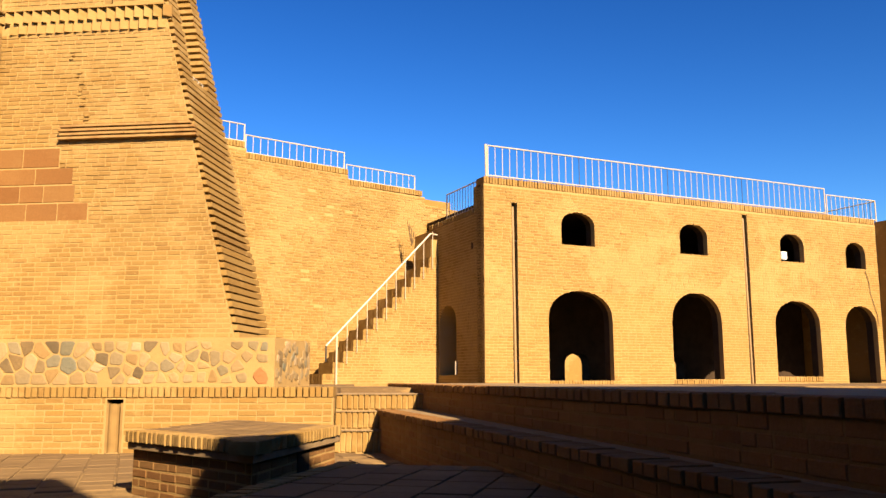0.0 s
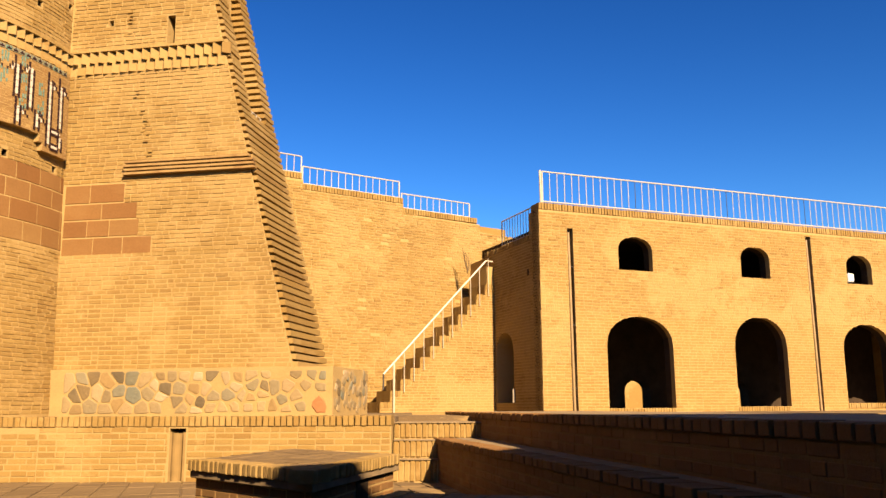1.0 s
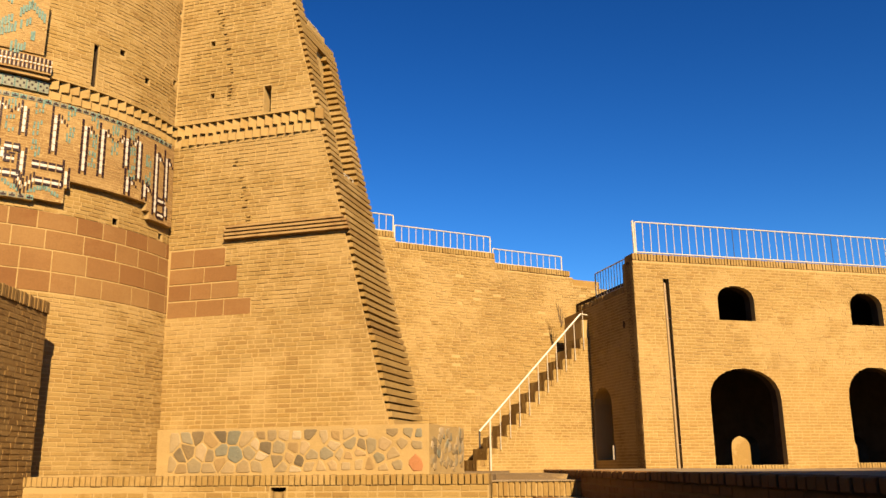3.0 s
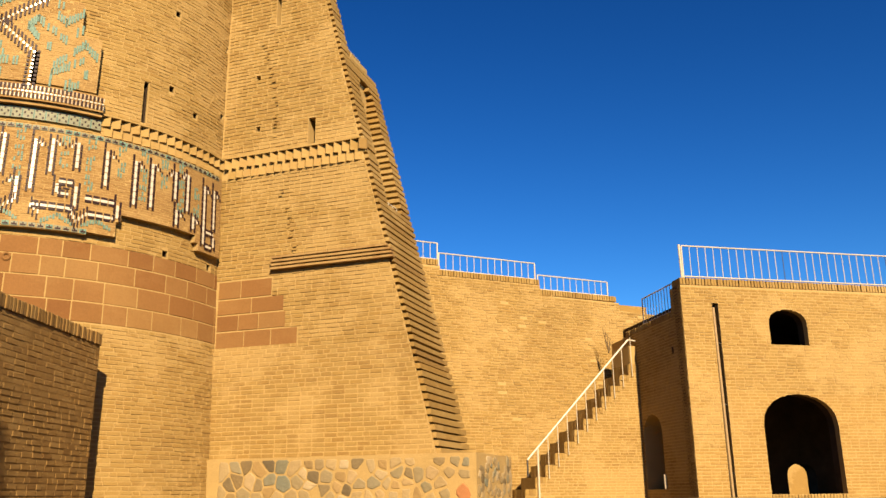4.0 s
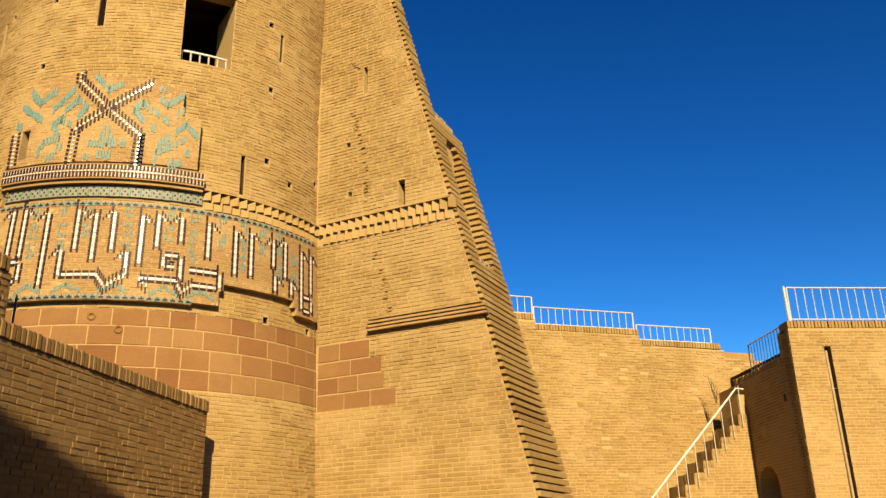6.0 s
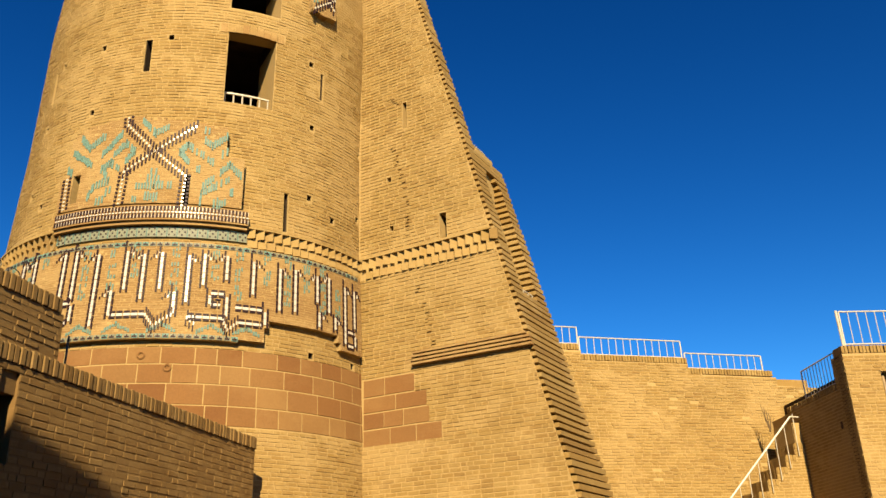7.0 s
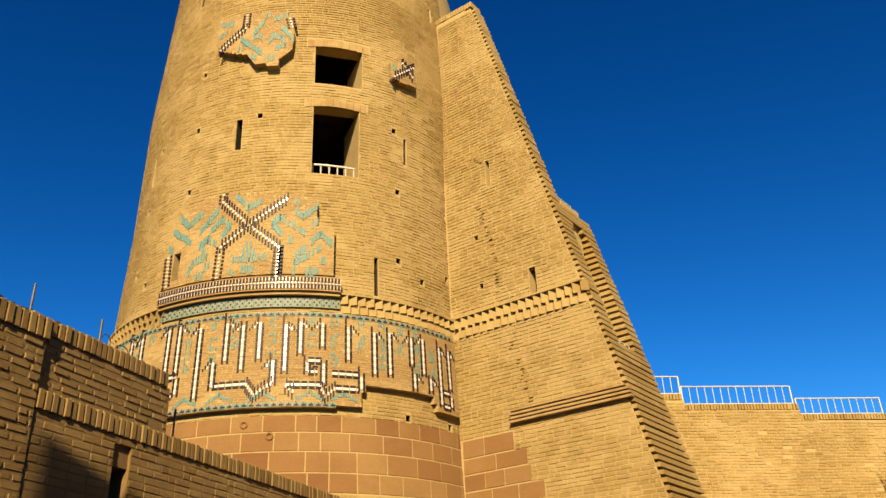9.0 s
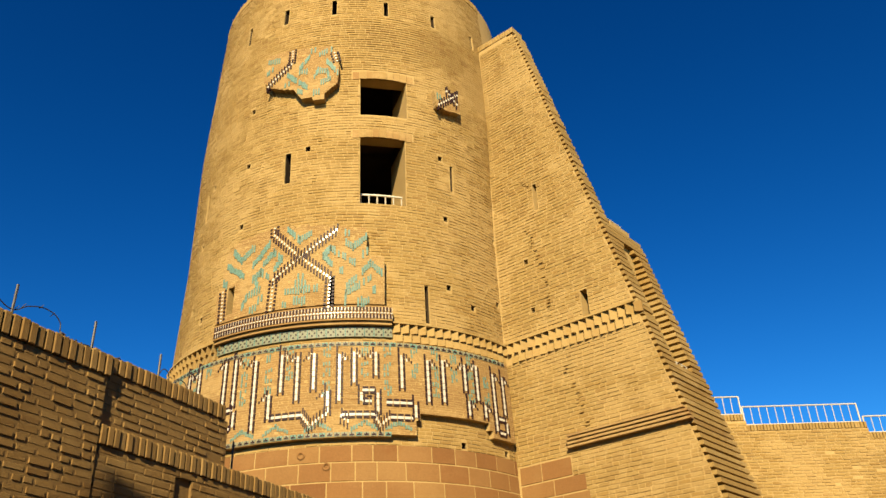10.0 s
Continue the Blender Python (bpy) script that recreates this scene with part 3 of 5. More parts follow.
for lo_v, hi_v, d in ((7.53, 7.83, 0.18), (7.46, 7.53, 0.13)):
    prev = None
    for q in ua:
        cur = [bm.verts.new(TOW.p(q, v, dd)) for v, dd in ((lo_v, -0.05), (lo_v, d), (hi_v, d), (hi_v, -0.05))]
        if prev:
            for k in range(3):
                bm.faces.new((prev[k], cur[k], cur[k + 1], prev[k + 1]))
        else:
            bm.faces.new(cur)
        prev = cur
    bm.faces.new(prev[::-1])
part("string_course", bm, M_PANEL, tower)

# lines and patches of the diamond panels
PD = 0.192
for line in [[(-1.6, 9.72), (-1.59, 9.55), (-1.03, 8.95), (-1.55, 8.53), (-1.58, 7.87)], [(-0.33, 9.51), (-1.03, 8.95), (-0.44, 8.43), (-0.46, 7.81)], [(-2.74, 8.55), (-2.71, 7.91)]]:
    for p, q in zip(line, line[1:]):
        slant(p, q, PD)
for line in [[(-1.31, 9.63), (-1.05, 9.35), (-0.83, 9.49)], [(-2.58, 9.45), (-2.32, 9.15), (-2.09, 9.34), (-1.98, 9.38)], [(-2.03, 8.97), (-1.87, 9.15), (-1.69, 9.37)], [(-1.79, 8.94), (-1.58, 9.15), (-1.4, 8.96), (-1.55, 8.78)], [(-2.68, 9.12), (-2.24, 8.77)], [(-2.05, 8.61), (-1.84, 8.76), (-1.67, 8.63)], [(-1.95, 8.57), (-1.84, 8.38), (-2.12, 8.28), (-2.21, 8.09)], [(-2.02, 7.96), (-1.9, 7.98)], [(-1.85, 8.13), (-1.78, 8.18)], [(-2.75, 8.75), (-2.66, 8.68)], [(-1.29, 8.21), (-0.98, 8.22), (-0.68, 8.23)], [(-1.05, 8.52), (-0.96, 8.51)], [(-1.1, 8.37), (-0.91, 8.34)], [(-1.11, 8.0), (-0.91, 7.98)], [(-1.33, 7.95), (-1.28, 7.94)]]:
    strip(line, PD, rng)
for line in [[(-0.41, 8.74), (-0.58, 8.94), (-0.44, 9.1), (-0.28, 8.96)], [(-0.2, 8.92), (0.02, 8.75)], [(-0.23, 9.31), (-0.01, 9.11), (0.24, 9.35)], [(-0.16, 9.45), (-0.09, 9.44)], [(0.18, 8.96), (0.26, 9.01)], [(0.17, 8.57), (0.32, 8.75), (0.53, 8.55)], [(-0.25, 8.58), (-0.21, 8.58)], [(-0.12, 8.25), (0.05, 8.42)], [(-0.15, 7.92), (-0.14, 8.08), (0.32, 8.43)], [(0.15, 7.86), (0.28, 7.94)], [(0.09, 7.89), (0.15, 7.92)], [(0.37, 8.17), (0.4, 8.17)]]:
    strip(line, PD, rng)
HD = 0.183
for line in [[(-1.43, 14.42), (-1.44, 14.03), (-2.01, 13.54)], [(-0.45, 14.16), (-0.39, 13.92)], [(1.88, 13.0), (2.38, 13.46)], [(2.1, 13.46), (2.35, 13.18)]]:
    for p, q in zip(line, line[1:]):
        slant(p, q, HD - (0.019 if p[0] > 1 else 0))
for line in [[(-2.06, 14.31), (-1.77, 14.24)], [(-2.07, 13.96), (-1.93, 14.03)], [(-1.23, 13.85), (-1.02, 14.14)], [(-1.23, 13.72), (-1.06, 13.72)], [(-0.98, 14.3), (-0.89, 14.34)], [(-0.78, 14.18), (-0.52, 14.28)], [(-0.61, 13.94), (-0.37, 13.58)], [(-0.88, 13.51), (-0.8, 13.7), (-0.6, 13.63), (-0.53, 13.41), (-0.72, 13.32)], [(-1.52, 13.71), (-1.04, 13.24)], [(-1.56, 13.43), (-1.47, 13.46)], [(-1.24, 13.16), (-1.15, 13.11)], [(-0.88, 13.05), (-0.71, 13.06)], [(1.85, 13.24), (1.92, 13.23)]]:
    strip(line, HD - (0.02 if line[0][0] > 1 else 0), rng)
raw("white_tilework", WT, WF, M_WHITE, tower, "white glazed letter strokes", "stuff")
raw("dark_tilework", NT, NF, M_NAVY, tower, "dark glazed outlines", "stuff")
raw("turquoise_tilework", QT, QF, M_TURQ, tower, "turquoise glazed brick ornament", "stuff")
raw("pale_tilework", PT, PF, M_PALE, tower, "pale green glazed lattice tiles", "stuff")


# ---- buttress ----
BUT = Wall(-7.894, 14.578, -6.7)


def edge(z):
    return 4.97 - 0.257 * z


buttress = thing("buttress", "battered buff brick buttress wall with a stepped sloping end", "buttress", "structure")
BHOLES = [(1.84, 2.0, 7.63, 8.19), (1.0, 1.1, 10.42, 11.08), (0.58, 0.69, 9.22, 9.35), (0.64, 0.74, 8.08, 8.2)]
NICHE = (0.5, 1.2, 6.25, 9.2)  # depth from, depth to, floor, crown
CUTQ = edge(NICHE[3]) - 0.08


def rect(a, b, c, d):
    return [(a, c), (b, c), (b, d), (a, d)]


slab("front_wall", BUT, [(-1.6, 0.8), (edge(0.8) - 0.22, 0.8), (edge(15.6) - 0.22, 15.6), (-1.6, 15.6)], [rect(*h) for h in BHOLES], 0.42, M_MORTAR, buttress, front=-0.004)
slab("edge_leaf", BUT, [(edge(1.6) - 0.6, 1.6), (edge(1.6) - 0.06, 1.6), (edge(15.55) - 0.06, 15.55), (edge(15.55) - 0.6, 15.55)], [], 0.03, M_MORTAR, buttress)
slab("rear_wall", BUT, [(-1.6, 0.8), (edge(0.8) - 0.24, 0.8), (edge(9.7) - 0.24, 9.7), (-1.6, 9.7)], [], 0.45, M_MORTAR, buttress, front=-1.2)
slab("infill", BUT, [(-1.6, 0.8), (edge(0.8) - 0.24, 0.8), (edge(6.25) - 0.24, 6.25), (CUTQ, 6.25), (CUTQ, 9.7), (-1.6, 9.7)], [], 0.78, M_MORTAR, buttress, front=-0.42)
STEPR = random.Random(30)
for z in np.arange(1.66, 15.5, 0.131):
    z = float(z)
    deep = 1.65 if z < 9.65 else 0.42
    q = edge(z + 0.06)
    segs = [(0.0, deep)]
    if NICHE[2] <= z < NICHE[3]:
        k = 1.0
        if z > NICHE[3] - 0.4:
            k = math.sqrt(max(0.0, 1 - ((z - NICHE[3] + 0.4) / 0.4) ** 2))
        mid, hw = (NICHE[0] + NICHE[1]) / 2, (NICHE[1] - NICHE[0]) / 2 * k
        segs = [(0.0, mid - hw), (mid + hw, deep)]
    bm = bmesh.new()
    for a, b in segs:
        w = STEPR.uniform(-0.012, 0.012)
        add_box(bm, (q - 0.28, a + (0.012 if a == 0 else 0), z + 0.0), (q + 0.03 + w, b, z + (0.092 if z < 3.2 else 0.076)), BUT.m())
    part("brick_step", bm, M_BRICK1, buttress)
for zr, q0 in ((6.27, edge(6.27) - 0.12), (9.72, edge(9.7) - 0.12)):
    bm = bmesh.new()
    for i in range(4):
        add_box(bm, (q0 - 0.012, 0.56 + i * 0.2, zr), (q0 + 0.012, 0.575 + i * 0.2, zr + 0.2), BUT.m())
    add_box(bm, (q0 - 0.008, 0.5, zr + 0.2), (q0 + 0.008, 1.2, zr + 0.215), BUT.m())
    part("guard_rail", bm, M_RAIL, buttress, "short cream-painted guard rail")


def but_spans(v):
    s = [(-0.1, edge(v) - 0.06)]
    if 3.70 < v < 5.02:
        s = cut(s, -1, 1.2 if v > 4.65 else 1.45 if v > 4.34 else 1.5 if v > 4.03 else 1.78)
    if 5.12 < v < 5.42:
        s = cut(s, 1.18, 9)
    if 7.1 < v < 7.62:
        return []
    if v < 1.66:
        return []
    for a, b, c, d in BHOLES:
        if c - 0.02 < v < d + 0.02:
            s = cut(s, a - 0.01, b + 0.01)
    return s


bricks("brick_facing", BUT, 3.7, 15.55, but_spans, buttress, course=0.078, length=0.24, proud=0.006, wear=0.005, rng=random.Random(31))
slab("lower_leaf", BUT, [(-0.1, 1.6), (edge(1.6) - 0.06, 1.6), (edge(3.7) - 0.06, 3.7), (-0.1, 3.7)], [], 0.028, M_MORTAR, buttress, front=0.03)
BUTL = Wall(*(BUT.p(0, 0, 0.03).xy), -6.7)
bricks("lower_facing", BUTL, 1.66 + 15 * 0.082, 3.72, but_spans, buttress, course=0.082, length=0.25, proud=0.005, wear=0.004, rng=random.Random(32))
# near-black panels end the openings, their colour standing in for shade
for a, b, c, d in BHOLES:
    bm = bmesh.new()
    add_box(bm, (a - 0.05, 0.415, c - 0.05), (b + 0.05, 0.43, d + 0.05), BUT.m())
    part("void_back", bm, M_SHADE, buttress)
coping(BUT, -0.4, edge(15.6), 15.6, 0.16, buttress, 0.42, 0.08, 0.02, seed=33)
# projecting band of four courses
BAND = random.Random(34)
for i in range(4):
    bm = bmesh.new()
    z = 5.13 + i * 0.072
    u = 1.18 + 0.02 * (i % 2)
    while u < edge(z):
        L = 0.24
        add_box(bm, (u, -0.095 - BAND.uniform(0, 0.014), z), (min(u + L - 0.006, edge(z) + 0.05), 0.02, z + 0.041), BUT.m())
        u += L
    part("band_course", bm, M_PANEL, buttress)


def dogtooth(surf, u0, u1, v, parent, h=0.14, pitch=0.175, out=0.10, crown=True, lead=0.1):
    """A row of bricks set askew, each turning its broad face to one side, with a thin course on top."""
    bm = bmesh.new()
    rng = random.Random(int(v * 100))
    u = u0
    while u < u1:
        w = rng.uniform(-0.008, 0.008)
        a, b, c, e = (u, -0.03), (u + pitch * 0.82, -0.03), (u + pitch * 0.82, 0.012 + w), (u + pitch * lead, out + w)
        if lead > 0.5:
            c, e = (u + pitch * lead, out + w), (u, 0.012 + w)
        lo = [bm.verts.new(surf.p(x, v + rng.uniform(-0.006, 0.006), d)) for x, d in (a, b, c, e)]
        hi = [bm.verts.new(surf.p(x, v + h, d)) for x, d in (a, b, c, e)]
        bm.faces.new(lo)
        bm.faces.new(hi[::-1])
        for i in range(4):
            j = (i + 1) % 4
            bm.faces.new((lo[i], lo[j], hi[j], hi[i]))
        u += pitch
    part("dogtooth_row", bm, M_BRICK, parent)
    if not crown:
        return
    prev = None
    bm = bmesh.new()
    n = max(1, int((u1 - u0) / 0.25))
    for i in range(n + 1):
        x = u0 + (u1 - u0) * i / n
        cur = [bm.verts.new(surf.p(x, vv, d)) for vv, d in ((v + h, -0.03), (v + h, out + 0.004), (v + h + 0.035, out + 0.004), (v + h + 0.035, -0.03))]
        if prev:
            for k in range(4):
                bm.faces.new((prev[k], cur[k], cur[(k + 1) % 4], prev[(k + 1) % 4]))
        else:
            bm.faces.new(cur)
        prev = cur
    bm.faces.new(prev[::-1])
    part("cornice_course", bm, M_BRICK, parent)


dogtooth(BUT, 0.0, 3.02, 7.33, buttress, 0.21)
dogtooth(BUT, 0.08, 3.0, 7.13, buttress, 0.195, out=0.06, crown=False)
for a, b in ((0.74, 3.6), (-5.2, -2.9)):
    dogtooth(TOW, a, b, 7.34, tower, 0.18, lead=0.8)
    dogtooth(TOW, a + 0.06, b, 7.17, tower, 0.165, out=0.06, crown=False, lead=0.8)

# window arches and sills of the tower
for a, b, c, d in WINDOWS:
    n = 9
    for i in range(n):
        bm = bmesh.new()
        u0 = a - 0.17 + (b - a + 0.34) * i / n
        u1 = u0 + (b - a + 0.34) / n - 0.012
        rise = 0.05 * (1 - ((i - (n - 1) / 2) / (n / 2)) ** 2)
        P = [TOW.p(*q) for q in ((u0, d - 0.05 + rise, -0.05), (u1, d - 0.05 + rise, -0.05), (u1, d + 0.16 + rise, -0.05), (u0, d + 0.16 + rise, -0.05), (u0, d - 0.05 + rise, 0.02), (u1, d - 0.05 + rise, 0.02), (u1, d + 0.16 + rise, 0.015), (u0, d + 0.16 + rise, 0.015))]
        w = [bm.verts.new(p) for p in P]
        for f in ((4, 5, 6, 7), (0, 1, 5, 4), (1, 2, 6, 5), (2, 3, 7, 6), (3, 0, 4, 7), (3, 2, 1, 0)):
            bm.faces.new([w[k] for k in f])
        part("arch_brick", bm, M_HEADER, tower)
bm = bmesh.new()
for i in range(6):
    p = TOW.p(0.14 + i * 0.19, 10.26, -0.25)
    add_box(bm, (p.x - 0.012, p.y - 0.012, p.z), (p.x + 0.012, p.y + 0.012, p.z + 0.34))
for i in range(5):
    p, q = TOW.p(0.13 + i * 0.195, 10.6, -0.25), TOW.p(0.13 + (i + 1) * 0.195, 10.6, -0.25)
    e = (q - p).normalized()
    m = Matrix(((e.x, -e.y, 0, p.x), (e.y, e.x, 0, p.y), (0, 0, 1, p.z), (0, 0, 0, 1)))
    add_box(bm, (0, -0.016, 0), ((q - p).length, 0.016, 0.035), m)
part("window_rail", bm, M_RAIL, tower, "small cream-painted window rail")
# a second fin shows past the tower's far flank
bm = bmesh.new()
add_box(bm, (-0.35, 0, 0.8), (0.35, 3.0, 10.0), Matrix.Translation((-16.45, 16.3, 0)) @ Matrix.Rotation(radians(50), 4, 'Z'))
part("far_fin", bm, M_BRICK, tower)

# cracked and loosened bricks up the buttress face
rng = random.Random(35)
V, F = [], []
for path in (((1.62, 5.5), (1.5, 6.1), (1.25, 6.9)), ((1.1, 7.7), (1.08, 8.6), (0.95, 9.4), (0.72, 10.1)), ((0.9, 11.1), (0.78, 11.25), (0.45, 11.3))):
    for (a, b), (c, d) in zip(path, path[1:]):
        n = int(abs(d - b) / 0.078) + 2
        for i in range(n):
            t = i / n
            if rng.random() < 0.6:
                quad_tile(V, F, BUT, a + (c - a) * t + rng.uniform(-0.05, 0.05), b + (d - b) * t, rng.uniform(0.05, 0.11), 0.04, -0.01, rng.uniform(0.018, 0.036))
raw("loose_bricks", V, F, M_BRICK, buttress, "loosened bricks along old cracks", "stuff")

# ---- rubble plinth under the buttress ----
plinth = thing("rubble_plinth", "mortared rubble stone plinth under the buttress", "plinth", "structure")
slab("core", BUT, [(-0.5, 0.7), (5.21, 0.7), (5.21, 1.66), (-0.5, 1.66)], [], 2.1, M_LIME, plinth, front=0.10)


def rubble(wall, u, v, r, squash, parent, rng, front, mat):
    bm = bmesh.new()
    n = rng.randrange(5, 9)
    ang = [2 * pi * (i + rng.uniform(-0.25, 0.25)) / n for i in range(n)]
    rad = [r * rng.uniform(0.7, 1.25) for _ in range(n)]
    t = rng.uniform(-0.4, 0.4)
    loops = []
    for k, d in ((1.0, -0.03), (0.98, 0.004), (0.85, 0.011), (0.4, 0.015)):
        loops.append([bm.verts.new(wall.p(u + k * q * cos(a + t), v + k * q * squash * sin(a + t), front + d + rng.uniform(-0.004, 0.004))) for a, q in zip(ang, rad)])
    for A, B in zip(loops, loops[1:]):
        for i in range(n):
            j = (i + 1) % n
            bm.faces.new((A[i], A[j], B[j], B[i]))
    bm.faces.new(loops[-1])
    part("stone", bm, mat, parent)


def clip(poly, p, q):
    """The part of poly that lies nearer to p than to q."""
    mx, my, nx, ny = (p[0] + q[0]) / 2, (p[1] + q[1]) / 2, q[0] - p[0], q[1] - p[1]
    side = [(x - mx) * nx + (y - my) * ny for x, y in poly]
    res = []
    for i in range(len(poly)):
        j = (i + 1) % len(poly)
        if side[i] <= 0:
            res.append(poly[i])
        if (side[i] < 0) != (side[j] < 0):
            t = side[i] / (side[i] - side[j])
            res.append((poly[i][0] + (poly[j][0] - poly[i][0]) * t, poly[i][1] + (poly[j][1] - poly[i][1]) * t))
    return res


def fitted_stone(wall, poly, keep, parent, rng, front, mat):
    """A flat-dressed stone that fills its bed but for the mortar round it."""
    cx, cy = sum(p[0] for p in poly) / len(poly), sum(p[1] for p in poly) / len(poly)
    pts = []
    for i in range(len(poly)):  # blunt the corners
        (ax, ay), (bx, by) = poly[i], poly[(i + 1) % len(poly)]
        for t in (0.14, 0.86):
            w = keep * rng.uniform(0.95, 1.04)
            pts.append((cx + (ax + (bx - ax) * t - cx) * w, cy + (ay + (by - ay) * t - cy) * w))
    bm = bmesh.new()
    loops = [[bm.verts.new(wall.p(cx + (x - cx) * k, cy + (y - cy) * k, front + d + rng.uniform(-0.002, 0.002))) for x, y in pts] for k, d in ((1.0, -0.03), (1.0, 0.003), (0.88, 0.011), (0.45, 0.013))]
    n = len(pts)
    for a, b in zip(loops, loops[1:]):
        for i in range(n):
            bm.faces.new((a[i], a[(i + 1) % n], b[(i + 1) % n], b[i]))
    bm.faces.new(loops[-1])
    part("stone", bm, mat, parent)


rng = random.Random(44)
seeds = []
u = 0.42
while u < 4.98:
    rows = 3 if u < 2.0 else 4
    for k in range(rows):
        seeds.append((u + rng.uniform(-0.1, 0.1) + (0.1 if k % 2 else 0), 0.9 + (k + 0.5) * 0.72 / rows + rng.uniform(-0.075, 0.075)))
    u += 0.235 if u < 2.0 else 0.24
for p in seeds:
    cell = [(0.32, 0.89), (5.12, 0.89), (5.12, 1.63), (0.32, 1.63)]
    for q in seeds:
        if q is not p and math.hypot(q[0] - p[0], q[1] - p[1]) < 0.9:
            cell = clip(cell, p, q)
    if p[0] > 4.75 and p[1] < 1.2 or (p[0] > 2.0 and rng.random() < 0.07):
        continue
    fitted_stone(BUT, cell, rng.uniform(0.86, 0.93) if p[0] < 2.0 else rng.uniform(0.62, 0.92), plinth, rng, 0.10, M_STONE)
rubble(BUT, 4.98, 1.04, 0.17, 0.85, plinth, rng, 0.10, M_REDSTONE)
PEND = Wall(*(BUT.p(5.21, 0, 0.10).xy), -6.7 + 90)
for i in range(60):
    u, v = rng.uniform(0.1, 2.0), rng.uniform(0.95, 1.57)
    rubble(PEND, u, v, rng.uniform(0.06, 0.12), 0.9, plinth, rng, 0.0, M_STONE)

# ---- red stone slabs round the foot of the tower ----
slabs = thing("stone_band", "four courses of red sandstone slabs round the tower", "stone band", "structure")


def curved_slab(surf, u0, u1, v0, v1, parent, out):
    bm = bmesh.new()
    n = 3
    loops = []
    for i in range(n + 1):
        u = u0 + (u1 - u0) * i / n
        loops.append([bm.verts.new(surf.p(u, v, d)) for v, d in ((v0, -0.05), (v0, out - 0.006), (v0 + 0.008, out), (v1 - 0.008, out), (v1, out - 0.006), (v1, -0.05))])
    for A, B in zip(loops, loops[1:]):
        for k in range(5):
            bm.faces.new((A[k], B[k], B[k + 1], A[k + 1]))
    bm.faces.new(loops[0])
    bm.faces.new(loops[-1][::-1])
    part("slab", bm, M_TERRA, parent)


ROWS = (3.80, 4.15, 4.52, 4.86, 5.17)
rng = random.Random(51)
for k in range(4):
    u = -4.6 + 0.31 * k
    while u < 3.62:
        L = min(rng.uniform(0.36, 0.64), 3.66 - u)
        if L > 0.12:
            curved_slab(TOW, u, u + L - 0.022, ROWS[k], ROWS[k + 1] - 0.02, slabs, 0.007 + rng.uniform(-0.003, 0.003))
        u += L
for k, (v0, v1, joints) in enumerate(((3.70, 4.02, (0.0, 0.62, 1.2, 1.76)), (4.03, 4.34, (0.0, 0.48, 0.92, 1.5)), (4.35, 4.65, (0.0, 0.75, 1.45)), (4.66, 5.01, (0.0, 0.5, 1.18)))):
    for a, b in zip(joints, joints[1:]):
        curved_slab(BUT, a + 0.02, b + 0.0, v0, v1 - 0.016, slabs, 0.007 + rng.uniform(-0.003, 0.003))

# ---- annex with arched openings ----
FAC = Wall(0.986, 19.976, 25.03)
SIDE = Wall(0.986, 19.976, 115.03, True)
annex = thing("annex_building", "two-storey buff brick annex with arched openings and flat roof", "building", "structure")
WIN = [(2.186, 3.188, 4.30, 4.80, 5.16), (5.94, 6.9, 4.29, 4.78, 5.145), (9.59, 10.53, 4.31, 4.78, 5.14), (12.24, 13.09, 4.25, 4.7, 5.05)]
DOOR = [(1.76, 3.67, 0.94, 2.43, 3.163), (5.57, 7.28, 0.965, 2.45, 3.27), (9.23, 10.99, 1.04, 2.47, 3.187), (12.02, 13.38, 0.55, 2.47, 3.135)]
GROOVE = [(0.76, 0.92, 0.5, 5.25), (8.2, 8.38, 0.5, 5.55)]
ARCHES = [arch(*a) for a in WIN + DOOR]
EDGE_T = [(0, 0.4), (13.62, 0.4), (13.62, 5.66), (0, 5.66)]
slab("front_wall", FAC, EDGE_T, ARCHES + [rect(*g) for g in GROOVE], 0.16, M_MORTAR, annex)
# inner leaf and rooms get a near-black colour in place of shade
slab("inner_leaf", FAC, EDGE_T, ARCHES, 0.22, M_SHADE, annex, front=-0.16)
SDOOR = arch(1.52, 2.55, 1.08, 2.3, 2.86)
slab("side_wall", SIDE, [(0.02, 0.4), (6, 0.4), (6, 4.98), (0.54, 4.98), (0.54, 5.66), (0.02, 5.66)], [SDOOR], 0.5, M_MORTAR, annex)
# dark wall added behind the side door in place of its shade
slab("partition", SIDE, [(1.0, 0.4), (3.4, 0.4), (3.4, 4.9), (1.0, 4.9)], [], 0.12, M_SHADE, annex, front=-0.75)
slab("roof_slab", FAC, [(0.4, 5.2), (13.6, 5.2), (13.6, 5.4), (0.4, 5.4)], [], 4.2, M_SHADE, annex, front=-0.36)
slab("floor_slab", FAC, [(0.4, 3.5), (13.6, 3.5), (13.6, 3.75), (0.4, 3.75)], [], 3.0, M_SHADE, annex, front=-0.384)
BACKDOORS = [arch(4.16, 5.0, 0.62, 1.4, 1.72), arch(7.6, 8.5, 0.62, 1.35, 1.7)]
slab("rear_wall", FAC, [(0.4, 0.4), (13.6, 0.4), (13.6, 5.2), (0.4, 5.2)], BACKDOORS, 0.4, M_SHADE, annex, front=-3.0)
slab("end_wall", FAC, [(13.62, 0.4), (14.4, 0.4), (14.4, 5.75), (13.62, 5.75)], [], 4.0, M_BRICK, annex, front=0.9)
